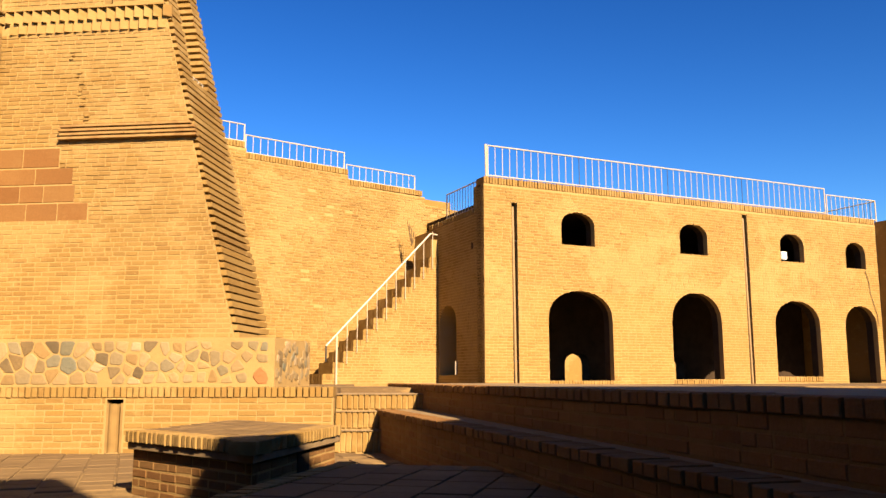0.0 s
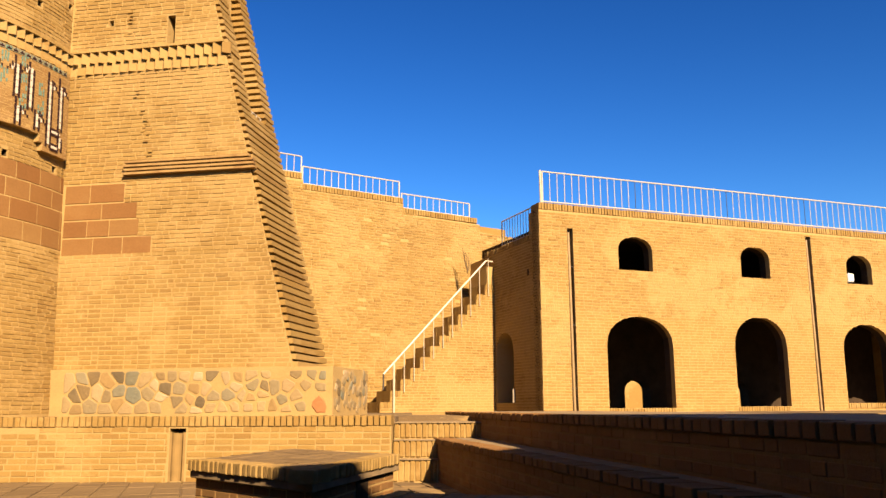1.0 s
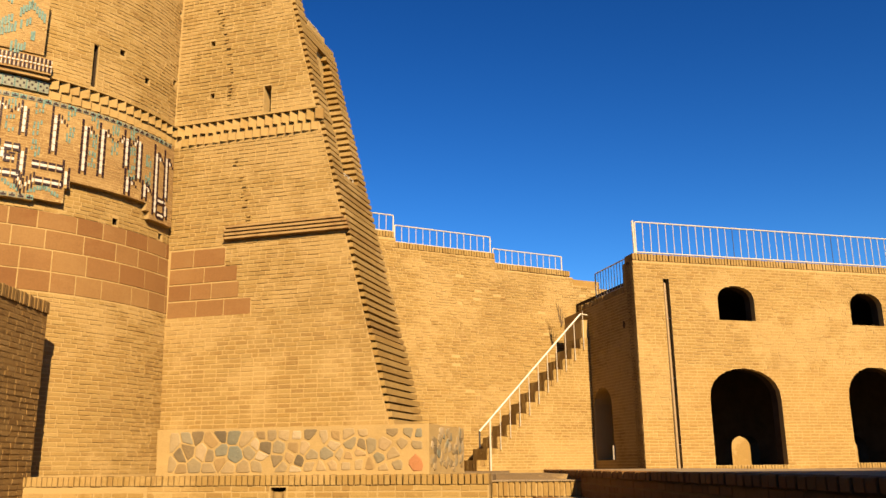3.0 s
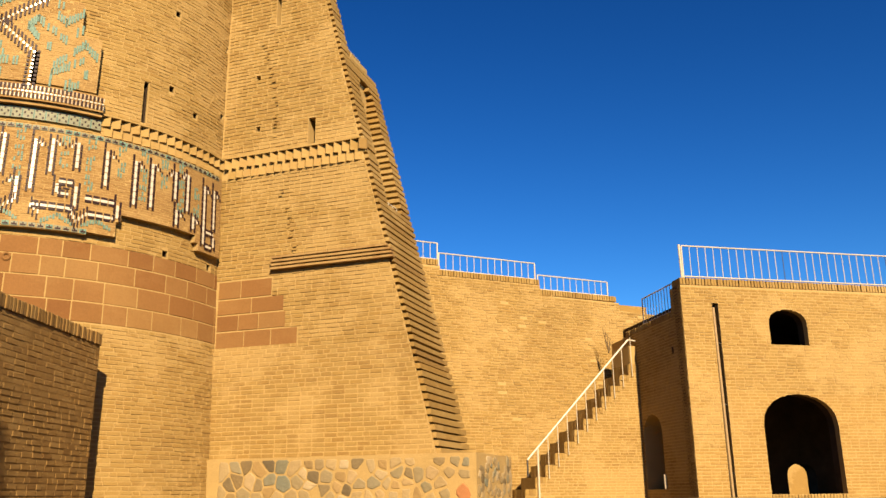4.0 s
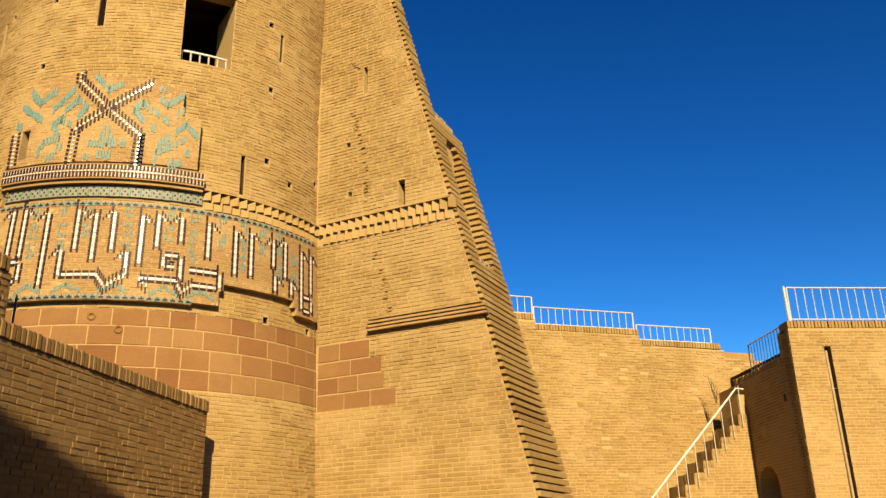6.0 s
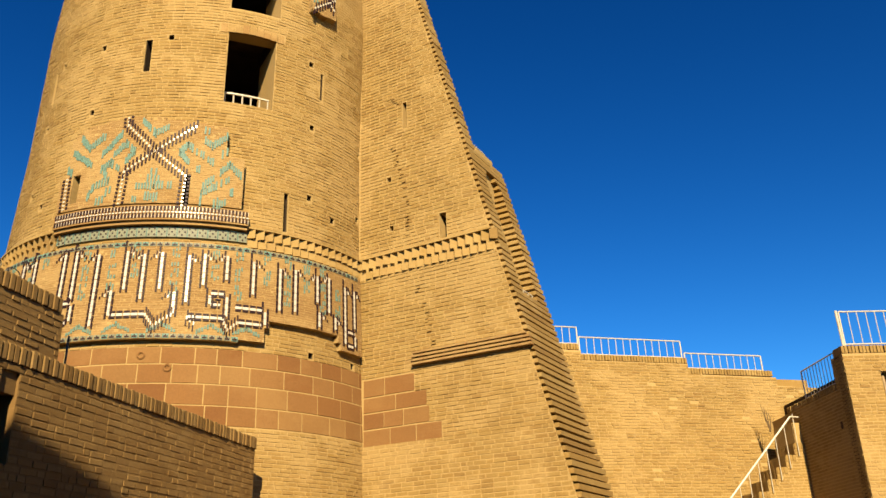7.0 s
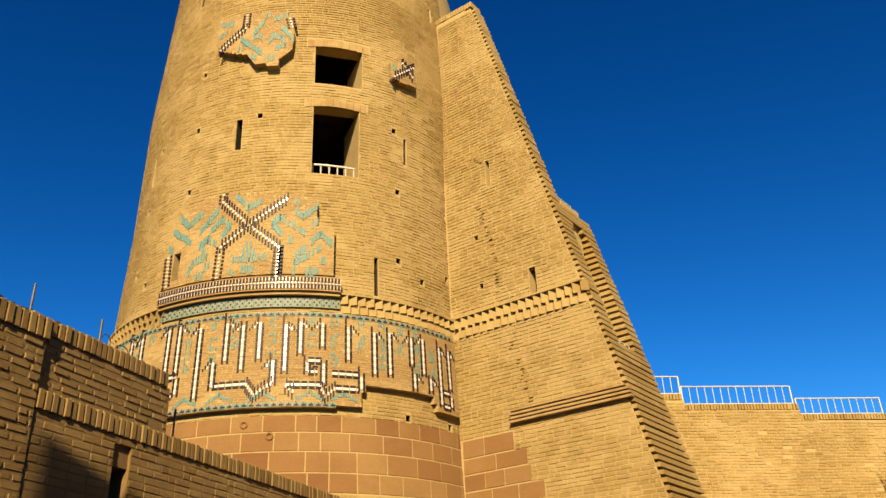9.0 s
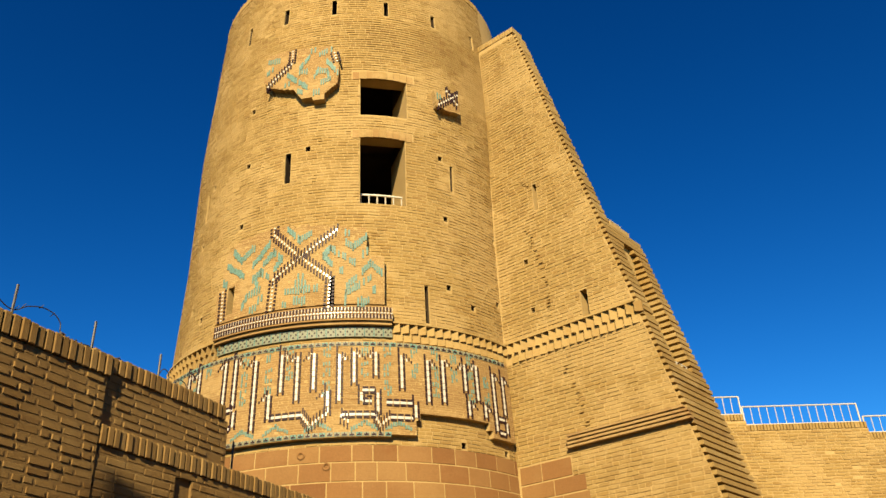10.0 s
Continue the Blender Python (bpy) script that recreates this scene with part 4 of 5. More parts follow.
slab("inner_floor", FAC, [(0.4, 0.4), (13.6, 0.4), (13.6, 0.62), (0.4, 0.62)], [], 2.7, M_SHADE, annex, front=-0.384)
slab("court_wall", FAC, [(0, 0.4), (20, 0.4), (20, 3.2), (0, 3.2)], [], 0.4, M_BRICK, annex, front=-15.0)


def fac_spans(v):
    s = [(0.0, 13.6)]
    for poly in ARCHES:
        q = span_of(poly, v)
        if q:
            s = cut(s, q[0] - 0.004, q[1] + 0.004)
    for a, b, c, d in GROOVE:
        if c < v < d:
            s = cut(s, a, b)
    if v < 0.5 + 20 * 0.072:
        s = cut(s, -1, 5.56)
    return s


bricks("upper_facing", FAC, 0.5 + 37 * 0.072, 5.66, fac_spans, annex, course=0.072, length=0.23, proud=0.006, wear=0.005, rng=random.Random(61))
bricks("corner_facing", FAC, 0.5, 0.5 + 37 * 0.072, lambda v: [(a, min(b, 1.0)) for a, b in fac_spans(v) if a < 1.0], annex, course=0.072, length=0.23, proud=0.006, wear=0.005, rng=random.Random(66))
bricks("infill_facing", FAC, 0.5, 0.5 + 37 * 0.072, lambda v: [(max(a, 1.0), b) for a, b in fac_spans(v) if b > 1.0], annex, M_INFILL, course=0.072, length=0.23, proud=0.004, wear=0.004, rng=random.Random(67))


def side_spans(v):
    s = [(0.03, 3.4)] if v < 4.98 else [(0.03, 0.54)]
    q = span_of(SDOOR, v)
    return cut(s, *q) if q else s


bricks("side_facing", SIDE, 0.5, 5.66, side_spans, annex, course=0.072, length=0.23, proud=0.005, wear=0.004, rng=random.Random(62))
coping(FAC, 0.0, 13.6, 5.665, 0.165, annex, 0.4, 0.08, 0.015, seed=63)
coping(SIDE, 0.56, 3.2, 4.985, 0.14, annex, 0.4, 0.08, 0.015, seed=64)
for a in DOOR[:3]:
    coping(FAC, a[0], a[1] - 0.02, a[2] - 0.13, 0.125, annex, 0.5, 0.08, 0.03, seed=65, name="sill_brick")


def bar(bm, p, q, r):
    """A round bar from p to q."""
    d = (q - p)
    m = Matrix.Translation((p + q) / 2) @ d.to_track_quat('Z', 'Y').to_matrix().to_4x4()
    bmesh.ops.create_cone(bm, cap_ends=True, segments=8, radius1=r, radius2=r, depth=d.length, matrix=m)


def railing(label, wall, u0, u1, v0, v1, posts, pitch, d=-0.1, v0b=None, v1b=None):
    """A welded rail: top and bottom rail, posts and bars, each a part."""
    rail = thing("railing", label, "railing")
    for v, va in ((v0 + 0.02, (v0b if v0b is not None else v0) + 0.02), (v1, v1b if v1b is not None else v1)):
        bm = bmesh.new()
        bar(bm, wall.p(u0, v, d), wall.p(u1, va, d), 0.018)
        part("rail", bm, M_RAIL, rail)
    n = max(1, round((u1 - u0) / pitch))
    for i in range(n + 1):
        t = i / n
        u = u0 + (u1 - u0) * t
        lo = v0 + ((v0b if v0b is not None else v0) - v0) * t
        hi = v1 + ((v1b if v1b is not None else v1) - v1) * t
        near = any(abs(u - p) < pitch / 2 for p in posts) or i in (0, n)
        bm = bmesh.new()
        bar(bm, wall.p(u, lo - (0.1 if near else 0), d), wall.p(u, hi, d), 0.018 if i in (0, n) else 0.0085)
        part("post" if near else "baluster", bm, M_STEEL if near and i not in (0, n) else M_RAIL, rail)
    return rail


railing("long cream-painted steel roof railing on the annex parapet", FAC, 0.17, 11.64, 5.87, 6.64, (2.74, 5.6, 8.39), 0.205)
railing("short cream-painted steel railing at the parapet's lower end", FAC, 11.72, 13.83, 5.83, 6.46, (), 0.2)
railing("short railing along the annex flank above the stair", SIDE, 0.56, 2.28, 5.15, 5.83, (), 0.16)
railing("far railing crossing the annex roof", Wall(*(FAC.p(13.8, 0, -0.15).xy), 115.03, True), 0.0, 3.6, 5.83, 6.46, (), 0.2)
railing("small railing beside the end doorway", FAC, 13.0, 13.6, 0.5, 1.24, (), 0.12, d=0.5)
bm = bmesh.new()
bar(bm, FAC.p(0.1, 5.84, -0.05), FAC.p(0.07, 6.64, -0.02), 0.03)
bar(bm, FAC.p(0.16, 5.84, -0.1), FAC.p(0.07, 6.3, -0.02), 0.02)
tagged(part("bent_post", bm, M_RAIL, None), "bent rusty cream post at the parapet corner", "post")

# rain pipes in their grooves
for i, (a, b, c, d) in enumerate(GROOVE):
    pipe = thing("rain_pipe", "ochre painted rain pipe in a wall groove", "pipe")
    pipe["group"] = "rain pipes on the annex"
    bm = bmesh.new()
    lean = 0.03 if i == 0 else 0.05
    bar(bm, FAC.p(a + 0.05 + lean, 0.5, -0.03), FAC.p(a + 0.045, d - 0.1, -0.03), 0.032)
    part("tube", bm, M_PIPE, pipe)
    for v in (1.4, 2.9, 4.3):
        bm = bmesh.new()
        bar(bm, FAC.p(a + 0.01, v, -0.03), FAC.p(b - 0.01, v, -0.03), 0.012)
        part("bracket", bm, M_STEEL, pipe)
    # a dark block painted as the shaded outlet hole
    bm = bmesh.new()
    add_box(bm, (a - 0.04, 0.0, d - 0.06), (a + 0.02, 0.12, d + 0.0), FAC.m())
    part("outlet", bm, M_HOLE_SHADE, pipe)

# floodlight in the third upper window
lamp = thing("floodlight", "grey box floodlight standing in an upper window", "lamp")
bm = bmesh.new()
add_box(bm, (9.95, 0.3, 4.42), (10.17, 0.42, 4.66), FAC.m())
bmesh.ops.bevel(bm, geom=bm.edges[:], offset=0.015, segments=2, affect='EDGES')
part("housing", bm, M_LAMP, lamp)
bm = bmesh.new()
add_box(bm, (9.975, 0.285, 4.445), (10.145, 0.302, 4.635), FAC.m())
part("glass", bm, plain("lamp_glass", (0.8, 0.82, 0.8), 0.1, 0.6, 0.0, 0.05), lamp)
bm = bmesh.new()
bar(bm, FAC.p(10.06, 4.30, -0.36), FAC.p(10.06, 4.43, -0.36), 0.02)
part("stand", bm, M_STEEL, lamp)
# thin cable down from the last upper window
cv = bpy.data.curves.new("cable", 'CURVE')
cv.dimensions = '3D'
cv.bevel_depth = 0.008
sp = cv.splines.new('POLY')
sp.points.add(5)
for i in range(6):
    sp.points[i].co = (*FAC.p(13.0 + 0.09 * i + 0.03 * sin(i * 2.1), 4.2 - 0.33 * i, 0.03), 1)
cv.materials.append(M_STEEL)
tagged(new("cable", cv), "thin dark cable hanging on the annex wall", "cable")

# ---- back wall ----
BACK = Wall(-0.79, 23.78, 37.0)
back = thing("back_wall", "high buff brick wall stepping down behind the stair", "wall", "structure")
OUT = [(-14, 0.5), (1.6, 0.5), (1.6, 5.9), (0.34, 5.95), (0.34, 6.17), (-2.22, 6.19), (-2.22, 6.46), (-5.18, 6.46), (-5.18, 6.72), (-14, 6.72)]
slab("core", BACK, OUT, [], 0.6, M_MORTAR, back)


def back_spans(v):
    q = span_of(OUT, v)
    return [(max(q[0], -8.5), q[1])] if q else []


bricks("brick_facing", BACK, 0.6, 6.72, back_spans, back, course=0.074, length=0.24, proud=0.010, wear=0.006, rng=random.Random(71), skip=0.01)
coping(BACK, -8.5, -5.2, 6.725, 0.15, back, 0.4, 0.08, 0.02, seed=72)
coping(BACK, -5.18, -2.24, 6.465, 0.15, back, 0.4, 0.08, 0.02, seed=73)
coping(BACK, -2.22, 0.3, 6.195, 0.15, back, 0.4, 0.08, 0.02, seed=74)
slab("pier", BACK, [(0.5, 0.6), (1.5, 0.6), (1.5, 6.2), (0.5, 6.2)], [], 0.5, M_BRICK, back, front=-0.3)
railing("cream-painted steel railing on the wall's upper step", BACK, -8.4, -5.2, 6.9, 7.36, (), 0.2, -0.12)
railing("cream-painted steel railing on the wall's middle step", BACK, -5.16, -2.29, 6.63, 7.1, (), 0.2, -0.12)
railing("cream-painted steel railing on the wall's lower step", BACK, -2.21, 0.06, 6.36, 6.78, (), 0.2, -0.12)

# ---- stair ----
STA = Wall(-0.322, 22.23, 30.0)
stair = thing("brick_stair", "steep brick stair with a cream handrail against the high wall", "stairs", "structure")
RISE, RUN, N, U0, Z0, WIDE = 0.278, 0.2685, 12, -2.98, 0.836, 0.92
prof = [(U0, 0.6)]
for i in range(N):
    prof += [(U0 + RUN * i, Z0 + RISE * (i + 1) - 0.02), (U0 + RUN * (i + 1), Z0 + RISE * (i + 1) - 0.02)]
prof += [(U0 + RUN * N, 0.6)]
slab("core", STA, prof, [], WIDE, M_MORTAR, stair)


def stair_spans(v):
    k = max(0, math.ceil((v + 0.14 - Z0) / RISE) - 1)
    a = U0 + RUN * k
    return [(a, U0 + RUN * N)] if k < N else []


bricks("side_facing", STA, 0.62, Z0 + RISE * N - 0.14, stair_spans, stair, course=0.068, length=0.23, proud=0.005, wear=0.004, rng=random.Random(81))
TRAN = random.Random(82)
for i in range(N):
    u, z = U0 + RUN * i, Z0 + RISE * (i + 1)
    for j in range(3):
        bm = bmesh.new()
        add_box(bm, (u - 0.012 + j * 0.09, -0.012 - TRAN.uniform(0, 0.008), z - 0.14), (u + 0.07 + j * 0.09, WIDE - 0.02, z + TRAN.uniform(-0.006, 0.004)), STA.m())
        part("tread_brick", bm, M_BRICK1, stair)
    for j in range(10):
        bm = bmesh.new()
        add_box(bm, (u - 0.022 - TRAN.uniform(0, 0.006), 0.004 + j * 0.09, z - RISE + 0.006), (u + 0.03, 0.084 + j * 0.09, z - 0.02), STA.m())
        part("riser_brick", bm, M_BRICK1, stair)
hand = thing("stair_handrail", "sloping cream-painted steel handrail beside the brick stair", "railing")
A, B = (-2.937, 1.784), (-0.034, 4.796)
SLOPE = (B[1] - A[1]) / (B[0] - A[0])
bm = bmesh.new()
bar(bm, STA.p(*A, 0.05), STA.p(*B, 0.05), 0.024)
bar(bm, STA.p(*B, 0.05), STA.p(0.17, 4.78, 0.05), 0.02)
part("rail", bm, M_RAIL, hand)
bm = bmesh.new()
bar(bm, STA.p(-2.66, 0.84, 0.05), STA.p(-2.66, 2.05, 0.05), 0.026)
part("post", bm, M_RAIL, hand)
for i in range(10):
    u = -2.386 + RUN * i
    z = A[1] + (u - A[0]) * SLOPE
    bm = bmesh.new()
    bar(bm, STA.p(u, z - 1.0, 0.05), STA.p(u, z, 0.05), 0.010)
    part("baluster", bm, M_RAIL, hand)
bm = bmesh.new()
bar(bm, STA.p(-2.937, 1.407, 0.05), STA.p(-2.937, 1.79, 0.05), 0.022)
part("end_post", bm, M_STEEL, hand)
# landing with its dark recess and a bare stem
slab("landing", STA, [(U0 + RUN * N, 0.6), (0.26, 0.6), (0.26, 4.66), (0.02, 4.66), (0.02, 4.15), (U0 + RUN * N, 4.15)], [], WIDE, M_MORTAR, stair, front=-0.03)
stem = thing("bare_shrub", "bare dry shrub stems above the stair landing", "plant")
for i in range(7):
    cv = bpy.data.curves.new("stem", 'CURVE')
    cv.dimensions = '3D'
    cv.bevel_depth = 0.016 - 0.001 * i
    sp = cv.splines.new('POLY')
    sp.points.add(4)
    for k in range(5):
        sp.points[k].co = (*STA.p(-0.12 + (i - 3) * 0.012 * k + 0.02 * sin(i * 3 + k), 4.6 + 0.17 * k * (1 - 0.08 * i), -0.85 + 0.03 * sin(i + k * 2)), 1)
        sp.points[k].radius = 1 - 0.17 * k
    cv.materials.append(M_TWIG)
    ob = new("stem", cv)
    ob.parent = stem

# ---- ledges of the raised terrace edge, in shade ----
LEDGE = Wall(-0.97, 12.15, -75.7)
UP = Wall(-0.93, 14.9, -77.8)
ledge = thing("lower_ledge", "long low brick seat ledge in deep shade", "ledge", "structure")
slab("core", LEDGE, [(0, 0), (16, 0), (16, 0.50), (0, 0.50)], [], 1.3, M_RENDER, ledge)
slab("seat_slab", LEDGE, [(0, 0.5), (16, 0.5), (16, 0.572), (0, 0.572)], [], 1.1, M_SLABSTONE, ledge, front=-0.22)
coping(LEDGE, 0.0, 14.0, 0.503, 0.072, ledge, 0.24, 0.13, 0.03, mat=M_RED1, seed=92)
upper = thing("upper_ledge", "upper brick terrace edge in deep shade", "ledge", "structure")
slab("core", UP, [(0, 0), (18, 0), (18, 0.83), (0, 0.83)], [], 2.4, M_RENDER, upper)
slab("top_slab", UP, [(0, 0.83), (18, 0.83), (18, 0.91), (0, 0.91)], [], 2.2, M_SLABSTONE, upper, front=-0.22)
coping(UP, 0.0, 15.0, 0.833, 0.08, upper, 0.24, 0.13, 0.03, mat=M_RED1, seed=94)
bm = bmesh.new()
add_box(bm, (-0.62, 0, 0.7), (0.02, 0.6, 0.9), Matrix.Translation((-0.93, 15.0, 0)))
part("return_edge", bm, M_BRICK, upper)

# ---- brick table in the court ----
BT = Wall(-2.75, 7.47, -44.6)
BTR = Wall(-1.32, 6.06, 81.0)
table = thing("brick_table", "square brick masonry table with a brick-on-edge top", "masonry table")
SA, SB = 2.01, 2.31


def prism(bm, inset, z0, z1):
    c = [Vector((-2.75, 7.47, 0)), Vector((-1.32, 6.06, 0)), Vector((-0.96, 8.34, 0)), Vector((-2.39, 9.75, 0))]
    mid = sum(c, Vector()) / 4
    c = [mid + (p - mid) * (1 - inset) for p in c]
    lo = [bm.verts.new(p + Vector((0, 0, z0))) for p in c]
    hi = [bm.verts.new(p + Vector((0, 0, z1))) for p in c]
    bm.faces.new(lo[::-1])
    bm.faces.new(hi)
    for i in range(4):
        j = (i + 1) % 4
        bm.faces.new((lo[i], lo[j], hi[j], hi[i]))
    return c


bm = bmesh.new()
base_c = prism(bm, 0.085, 0.0, 0.40)
part("base", bm, M_MORTAR, table)
bm = bmesh.new()
prism(bm, 0.03, 0.392, 0.455)
bmesh.ops.bevel(bm, geom=bm.edges[:], offset=0.008, segments=1, affect='EDGES')
part("stone_course", bm, M_SLABSTONE, table)
bm = bmesh.new()
prism(bm, 0.12, 0.45, 0.545)
part("top_bed", bm, M_MORTAR, table)
coping(BT, 0.02, SA - 0.05, 0.457, 0.095, table, 0.2, 0.08, 0.0, seed=96)
coping(BTR, 0.02, SB - 0.05, 0.457, 0.095, table, 0.2, 0.08, 0.0, seed=97)
B1 = Wall(base_c[0].x, base_c[0].y, -44.6)
B2 = Wall(base_c[1].x, base_c[1].y, 81.0)
face_bricks(B1, 0.0, SA * 0.915, 0.0, 5, table, 0.078, seed=98, mat=M_RED1)
face_bricks(B2, 0.0, SB * 0.915, 0.0, 5, table, 0.078, holes=[(1.0, 1.3, 0.14, 0.4)], seed=99, mat=M_RED1)
# a dark block fills the brick gap, its colour standing for shade
bm = bmesh.new()
add_box(bm, (1.0, -0.008, 0.16), (1.3, 0.05, 0.38), B2.m())
part("vent", bm, M_HOLE_SHADE, table)
rng = random.Random(95)
for i in range(7):
    for j in range(8):
        p = Vector((-2.75, 7.47, 0)) + (Vector((-1.32, 6.06, 0)) - Vector((-2.75, 7.47, 0))) * ((i + 0.5) / 7 * 0.8 + 0.1) + (Vector((-0.96, 8.34, 0)) - Vector((-1.32, 6.06, 0))) * ((j + 0.5) / 8 * 0.8 + 0.1)
        bm = bmesh.new()
        add_box(bm, (-0.105, -0.105, 0.5), (0.105, 0.105, 0.55 + rng.uniform(-0.004, 0.002)), Matrix.Translation(p) @ Matrix.Rotation(radians(-44.6), 4, 'Z'))
        part("top_brick", bm, M_PAVE, table)

# near platform, all in shade
plat = thing("low_platform", "low shaded platform paved with square brick tiles", "platform", "structure")
PM = Matrix.Translation((-0.85, 7.32, 0)) @ Matrix.Rotation(radians(-13), 4, 'Z')
bm = bmesh.new()
add_box(bm, (0.0, -5.2, 0.0), (2.15, 0.0, 0.255), PM)
part("core", bm, M_MORTAR, plat)
for i in range(6):
    for j in range(13):
        bm = bmesh.new()
        add_box(bm, (0.14 + i * 0.335, -0.42 - j * 0.335, 0.2), (0.14 + i * 0.335 + 0.315, -0.42 - j * 0.335 + 0.315, 0.295 + rng.uniform(-0.004, 0.004)), PM)
        part("tile", bm, M_PAVE, plat)
for j in range(58):
    bm = bmesh.new()
    add_box(bm, (-0.02, -j * 0.085 - 0.075, 0.16), (0.12, -j * 0.085, 0.30 + rng.uniform(-0.004, 0.004)), PM)
    part("edge_brick", bm, M_BRICK1, plat)

# ---- flank walls of the court ----
LEFT = Wall(-6.986, 4.72, 100.5)   # runs away from the viewer; its face looks across the court
U_A = 7.0
flank = thing("flank_wall", "buff brick flank wall with a brick-on-edge coping", "wall", "structure")
SLOT = [(1.12, 1.38, 2.3, 3.22)]
slab("core", LEFT, [(0.0, 0), (U_A, 0), (U_A, 3.3), (0.0, 3.3)], [rect(*s) for s in SLOT], 0.5, M_RENDER, flank)


def flank_spans(v):
    s = [(0.0, U_A)]
    for a, b, c, d in SLOT:
        if c < v < d:
            s = cut(s, a, b)
    return s


bricks("brick_facing", LEFT, 0.06, 0.06 + 29 * 0.081, flank_spans, flank, M_OLD, course=0.081, length=0.25, proud=0.006, wear=0.006, rng=random.Random(102))
coping(LEFT, 0.0, U_A, 3.305, 0.18, flank, 0.5, 0.088, 0.025, mat=M_OLD1, seed=103)
rear_wall = thing("rear_flank_wall", "higher brick wall behind the flank wall's coping", "wall", "structure")
slab("core", LEFT, [(-0.2, 3.0), (1.95, 3.0), (1.95, 4.02), (-0.2, 4.02)], [], 0.35, M_RENDER, rear_wall, front=-0.03)
RW = Wall(*(LEFT.p(0, 0, -0.03).xy), 100.5)
bricks("brick_facing", RW, 3.3, 4.02, lambda v: [(-0.2, 1.95)], rear_wall, M_OLD, course=0.078, length=0.24, proud=0.006, wear=0.005, joint=0.016, rng=random.Random(104), skip=0.02, bev=0.01)
coping(RW, -0.2, 1.95, 4.025, 0.17, rear_wall, 0.35, 0.088, 0.02, mat=M_OLD1, seed=105)
pier = thing("wall_pier", "taller brick wall section with worn soldier coping", "wall", "structure")
slab("core", LEFT, [(-8.0, 0), (-0.02, 0), (-0.02, 3.95), (-8.0, 3.95)], [], 0.6, M_RENDER, pier, front=0.015)
PW = Wall(*(LEFT.p(0, 0, 0.015).xy), 100.5)
bricks("brick_facing", PW, 1.2, 3.95, lambda v: [(-4.5, -0.02)], pier, M_OLD, course=0.083, length=0.24, proud=0.006, wear=0.006, joint=0.016, rng=random.Random(106), skip=0.02, bev=0.012)
coping(PW, -4.5, -0.03, 3.955, 0.2, pier, 0.5, 0.092, 0.03, mat=M_OLD1, seed=107)

# barbed wire on the flank walls
wire = thing("barbed_wire", "rusty barbed wire on short posts along the wall", "wire fence")
for u, v in ((-1.045, 4.12), (-0.075, 4.12), (0.9, 4.1), (2.3, 3.46)):
    bm = bmesh.new()
    bar(bm, LEFT.p(u, v - 0.05, -0.2), LEFT.p(u + 0.01, v + 0.44, -0.2), 0.013)
    part("post", bm, M_STEEL, wire)


def strand(points, radius=0.0055):
    """A wire that swings smoothly through a few points of the wall's plane."""
    cv = bpy.data.curves.new("strand", 'CURVE')
    cv.dimensions = '3D'
    cv.bevel_depth = radius
    sp = cv.splines.new('BEZIER')
    sp.bezier_points.add(len(points) - 1)
    for b, (u, v) in zip(sp.bezier_points, points):
        b.co = LEFT.p(u, v, -0.2 + 0.02 * sin(u * 9))
        b.handle_left_type = b.handle_right_type = 'AUTO'
    cv.materials.append(M_STEEL)
    ob = new("strand", cv)
    ob.parent = wire


strand([(-3.2, 4.3), (-2.2, 4.42), (-1.3, 4.38), (-1.045, 4.31), (-0.85, 4.42), (-0.66, 4.45), (-0.52, 4.38), (-0.485, 4.27), (-0.3, 4.26), (-0.08, 4.29), (0.1, 4.25), (0.24, 4.23)])
strand([(0.24, 4.22), (0.27, 4.28), (0.36, 4.28), (0.62, 4.24), (0.9, 4.2), (1.0, 4.25), (1.08, 4.34), (0.98, 4.39), (0.9, 4.32)])
strand([(0.27, 4.27), (0.45, 4.25), (0.6, 4.23), (0.62, 4.16), (0.9, 4.12), (1.05, 4.16), (1.3, 4.2), (1.38, 4.3), (1.3, 4.36), (1.18, 4.3), (1.25, 4.16), (1.5, 4.1), (1.8, 4.12)])
for u, v in ((-1.0, 4.34), (-0.93, 4.39), (-0.74, 4.455), (-0.6, 4.43), (0.05, 4.26), (0.3, 4.285), (0.62, 4.24), (0.9, 4.2), (1.08, 4.32)):
    bm = bmesh.new()
    p = LEFT.p(u, v, -0.2)
    bar(bm, p + Vector((-0.012, -0.012, -0.02)), p + Vector((0.012, 0.012, 0.02)), 0.003)
    bar(bm, p + Vector((0.012, -0.012, -0.018)), p + Vector((-0.012, 0.012, 0.018)), 0.003)
    part("barb", bm, M_STEEL, wire)
bm = bmesh.new()
for i in range(9):
    a = LEFT.p(-0.47 + 0.03 * i, 4.26 + 0.02 * sin(i * 2.3), -0.18)
    bar(bm, a, a + Vector((0.06 * sin(i * 1.7), 0.08 * cos(i * 2.9), -0.05 + 0.04 * sin(i))), 0.012)
part("caught_rag", bm, M_STEEL, wire, "dark scrap of cloth caught on the wire")

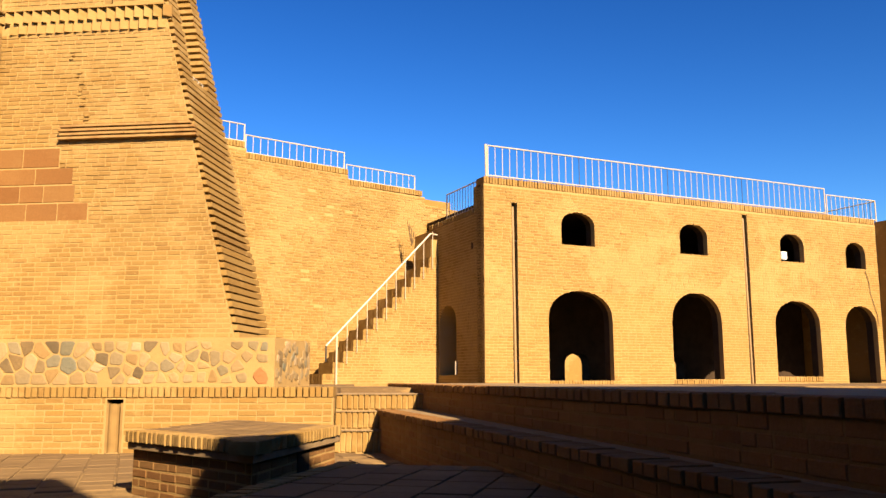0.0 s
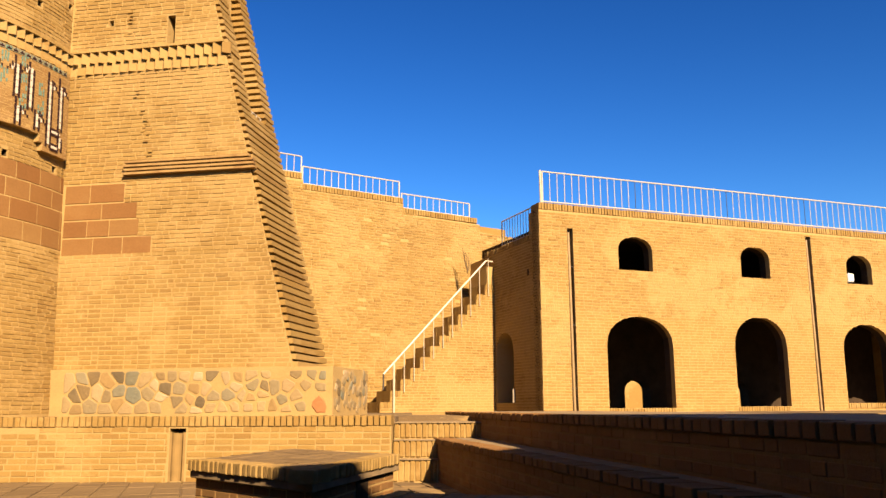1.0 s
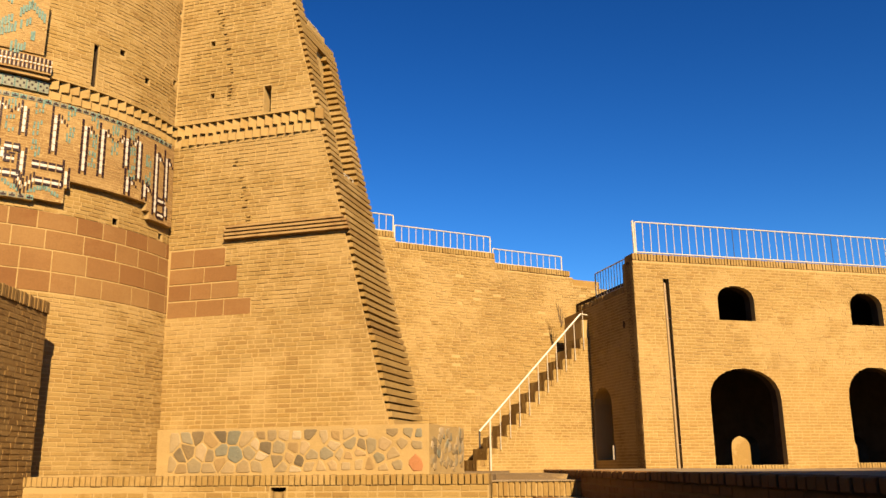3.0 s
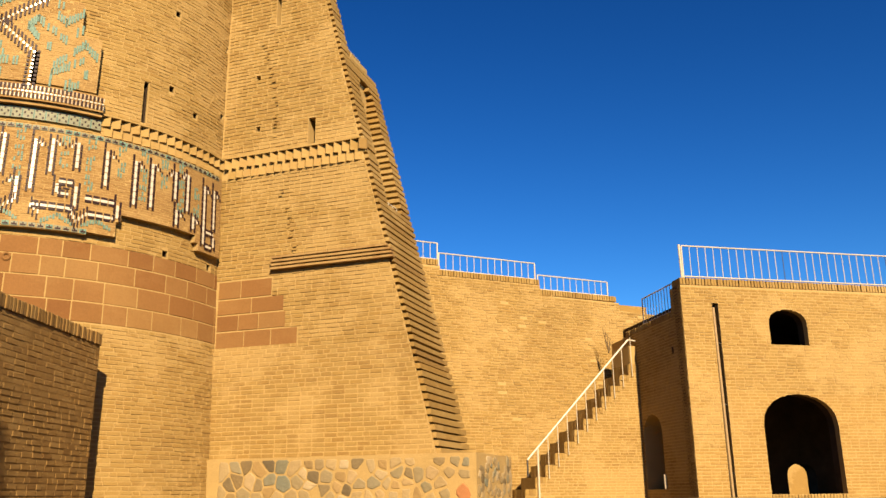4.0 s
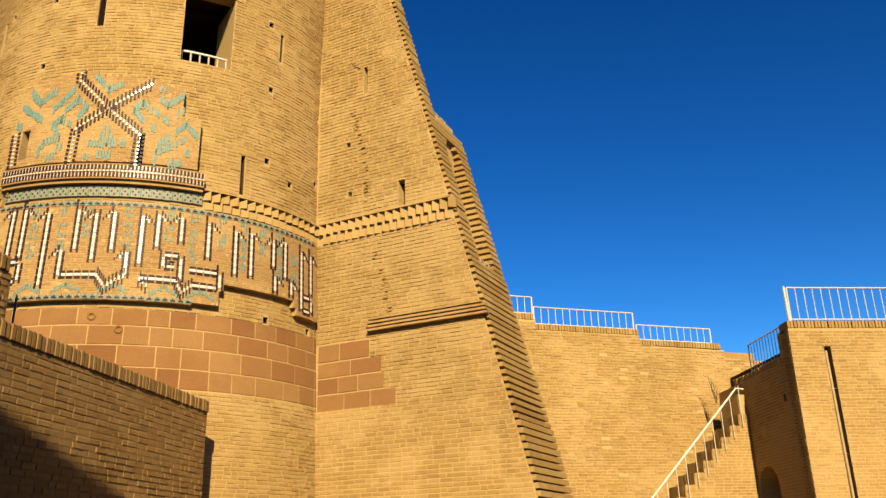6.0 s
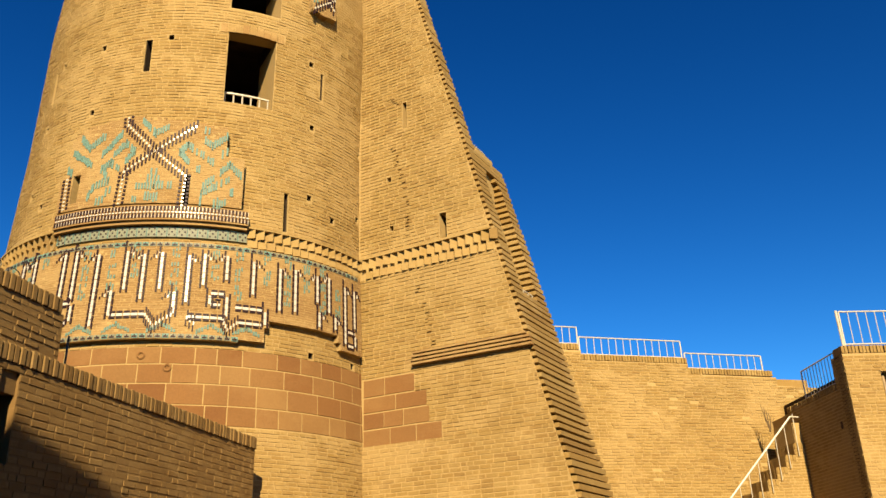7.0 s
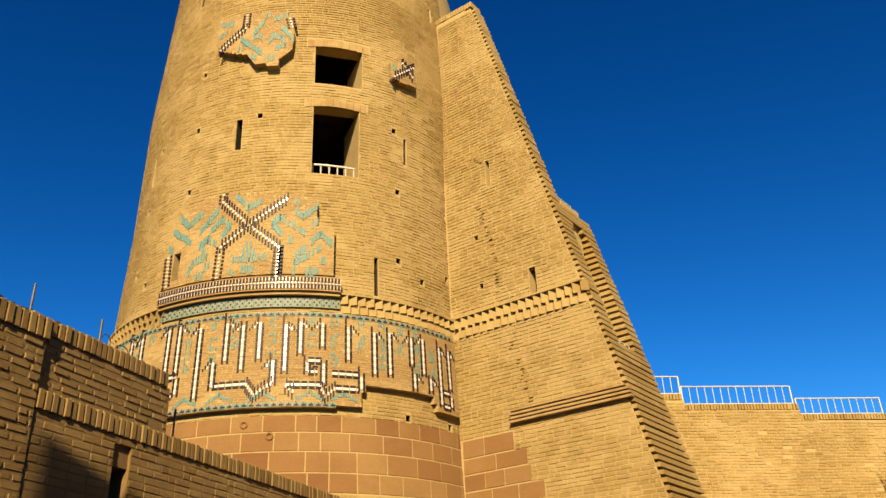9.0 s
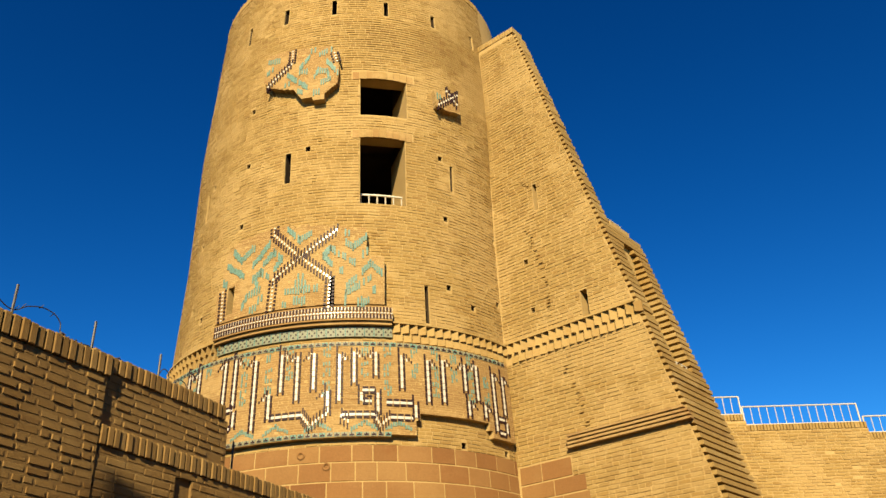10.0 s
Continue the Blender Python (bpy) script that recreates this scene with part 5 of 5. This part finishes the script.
# ---- paving of the court ----
paving = thing("court_paving", "worn square brick paving of the court", "paving", "structure")
rng = random.Random(111)
V, F, count = [], [], 0
shared = None
for i in range(40):
    for j in range(46):
        x, y = -8.6 + i * 0.33, 1.2 + j * 0.33
        ca, sa = cos(radians(20)), sin(radians(20))
        X, Y = -3.0 + (x + 3) * ca - (y - 7) * sa, 7.0 + (x + 3) * sa + (y - 7) * ca
        if Y > 11.45 or Y < 1.0 or X < -7.4 - 0.18 * (Y - 7) or X > -0.9 + (12.1 - Y) * 0.25:
            continue
        near = -6.8 < X < -1.2 and 7.6 < Y < 11.4 and count < 300
        if near:
            count += 1
            if shared is None:
                shared = piece_mesh("pave", 0.312, 0.312, 0.03, M_PAVE, 0.008)
            ob = new("paver", shared)
            ob.parent = paving
            ob.matrix_local = Matrix.Translation((X, Y, 0.014 + rng.uniform(-0.004, 0.003))) @ Matrix.Rotation(radians(20), 4, 'Z') @ Matrix.Rotation(radians(-90), 4, 'X')
        else:
            k = len(V)
            z = 0.014 + rng.uniform(-0.004, 0.003)
            for dx, dy in ((0, 0), (0.312, 0), (0.312, -0.312), (0, -0.312)):
                V.append((X + dx * ca - dy * sa, Y + dx * sa + dy * ca, z))
            for dx, dy in ((0, 0), (0.312, 0), (0.312, -0.312), (0, -0.312)):
                V.append((X + dx * ca - dy * sa, Y + dx * sa + dy * ca, -0.01))
            F += [(k, k + 3, k + 2, k + 1), (k, k + 1, k + 5, k + 4), (k + 1, k + 2, k + 6, k + 5), (k + 2, k + 3, k + 7, k + 6), (k + 3, k, k + 4, k + 7)]
raw("more_pavers", V, F, masonry("paving_rest", [(0.140, 0.093, 0.043), (0.160, 0.107, 0.051), (0.120, 0.080, 0.038)], 0.5), paving, "", "stuff")

# ---- facing of the low wall and the steps ----
face_bricks(LOW, -1.2, 3.63, 0.0, 9, low_wall, 0.0825, holes=[(0.6, 0.86, 0.0, 0.74)], seed=121, limit=300)
bricks("far_facing", LOW, 0.0, 0.742, lambda v: [(-3.4, -1.205)], low_wall, course=0.0825, length=0.25, rng=random.Random(122))
coping(LOW, -3.4, 3.64, 0.745, 0.135, low_wall, 0.36, 0.084, 0.02, seed=123)
for i, (za, zb) in enumerate(((0.0, 0.31), (0.31, 0.56), (0.56, 0.79))):
    SW = Wall(*(LOW.p(0, 0, -0.12 * i).xy), 1.5)
    coping(SW, 3.67, 4.85, za + 0.02, zb - za - 0.035, steps, 0.12, 0.075, 0.02, seed=130 + i, name="riser_brick")
    bm = bmesh.new()
    add_box(bm, (3.67, -0.035 + 0.12 * i, zb - 0.016), (4.86, 0.9, zb), LOW.m())
    part("tread", bm, M_SLABSTONE, steps)

# near facings, brick by brick
face_bricks(LEDGE, 0.0, 11.0, 0.0, 6, ledge, 0.083, seed=141, mat=M_RED1)
face_bricks(UP, 0.0, 13.0, 0.5, 4, upper, 0.083, seed=142, mat=M_RED1)
face_bricks(LEFT, 0.0, U_A, 0.06 + 29 * 0.081, 11, flank, 0.081, holes=SLOT, seed=143, length=0.26, limit=330, mat=M_OLD1)
face_bricks(BUTL, -0.1, lambda v: edge(v) - 0.06, 1.66, 15, buttress, 0.082, seed=144, limit=400)
face_bricks(FAC, 0.0, 5.56, 0.5, 20, annex, 0.072, holes=[(DOOR[0][0], DOOR[0][1], 0.8, 3.0), (GROOVE[0][0], GROOVE[0][1], 0.0, 6.0)], seed=145, length=0.23, limit=480, mat=M_INFILL1)

# iron rings let into the stone band, a dark block painted as a shaded hole in the flank and a plank by its door
for u, v in ((-0.9, 5.0), (-0.45, 4.78)):
    p, q = TOW.p(u, v, 0.02), TOW.p(u, v, 0.06)
    bm = bmesh.new()
    m = Matrix.Translation(p) @ (q - p).to_track_quat('Z', 'Y').to_matrix().to_4x4()
    ringv = []
    for i in range(16):
        a = 2 * pi * i / 16
        ringv.append([bm.verts.new(m @ Vector(((0.055 + 0.02 * cos(b)) * cos(a), (0.055 + 0.02 * cos(b)) * sin(a), 0.012 * sin(b)))) for b in (0, pi / 2, pi, 3 * pi / 2)])
    for i in range(16):
        for k in range(4):
            bm.faces.new((ringv[i][k], ringv[(i + 1) % 16][k], ringv[(i + 1) % 16][(k + 1) % 4], ringv[i][(k + 1) % 4]))
    part("worn_boss", bm, M_TERRA, slabs, "round worn boss on a slab")
bm = bmesh.new()
for du, dv in ((0, 0),):
    c = [SIDE.p(u, v, d) for d in (0.012, -0.02) for u, v in ((0.58, 4.14), (0.66, 4.14), (0.66, 4.3), (0.58, 4.3))]
    w = [bm.verts.new(q) for q in c]
    for f in ((0, 1, 2, 3), (0, 4, 5, 1), (1, 5, 6, 2), (2, 6, 7, 3), (3, 7, 4, 0)):
        bm.faces.new([w[k] for k in f])
part("vent_hole", bm, M_HOLE_SHADE, annex)
bm = bmesh.new()
bar(bm, SIDE.p(1.5, 1.09, 0.03), SIDE.p(1.5, 1.42, 0.03), 0.03)
tagged(part("door_post", bm, M_RAIL, None), "short pale post beside the side doorway", "post")

# plain unseen building that closes the court behind the viewer; its skyline shapes the shadows
SOUTH = Wall(0, -4.0, 0, True)
tagged(slab("wall_south", SOUTH, [(-40, 0), (45, 0), (45, 9.8), (6.65, 9.8), (6.2, 9.4), (4.5, 8.44), (3.6, 8.06), (3.32, 7.7), (2.75, 7.9), (2.5, 9.0), (1.9, 8.9), (-1.1, 8.8), (-1.2, 11.3), (-2.45, 9.6), (-2.45, 6.6), (-40, 6.6)], [], 0.3, M_OLD), "plain unseen brick range outlined to cast shadows on the court", "wall", "", "structure")
# added unseen wall that keeps sky light off the court; dark brick cuts bounce
bm = bmesh.new()
add_box(bm, (8.0, -4.0, 0), (8.6, 10.5, 6.5))
tagged(part("wall_east", bm, M_OLD, None), "plain unseen brick wall added to block sky light from the court", "wall", "", "structure")
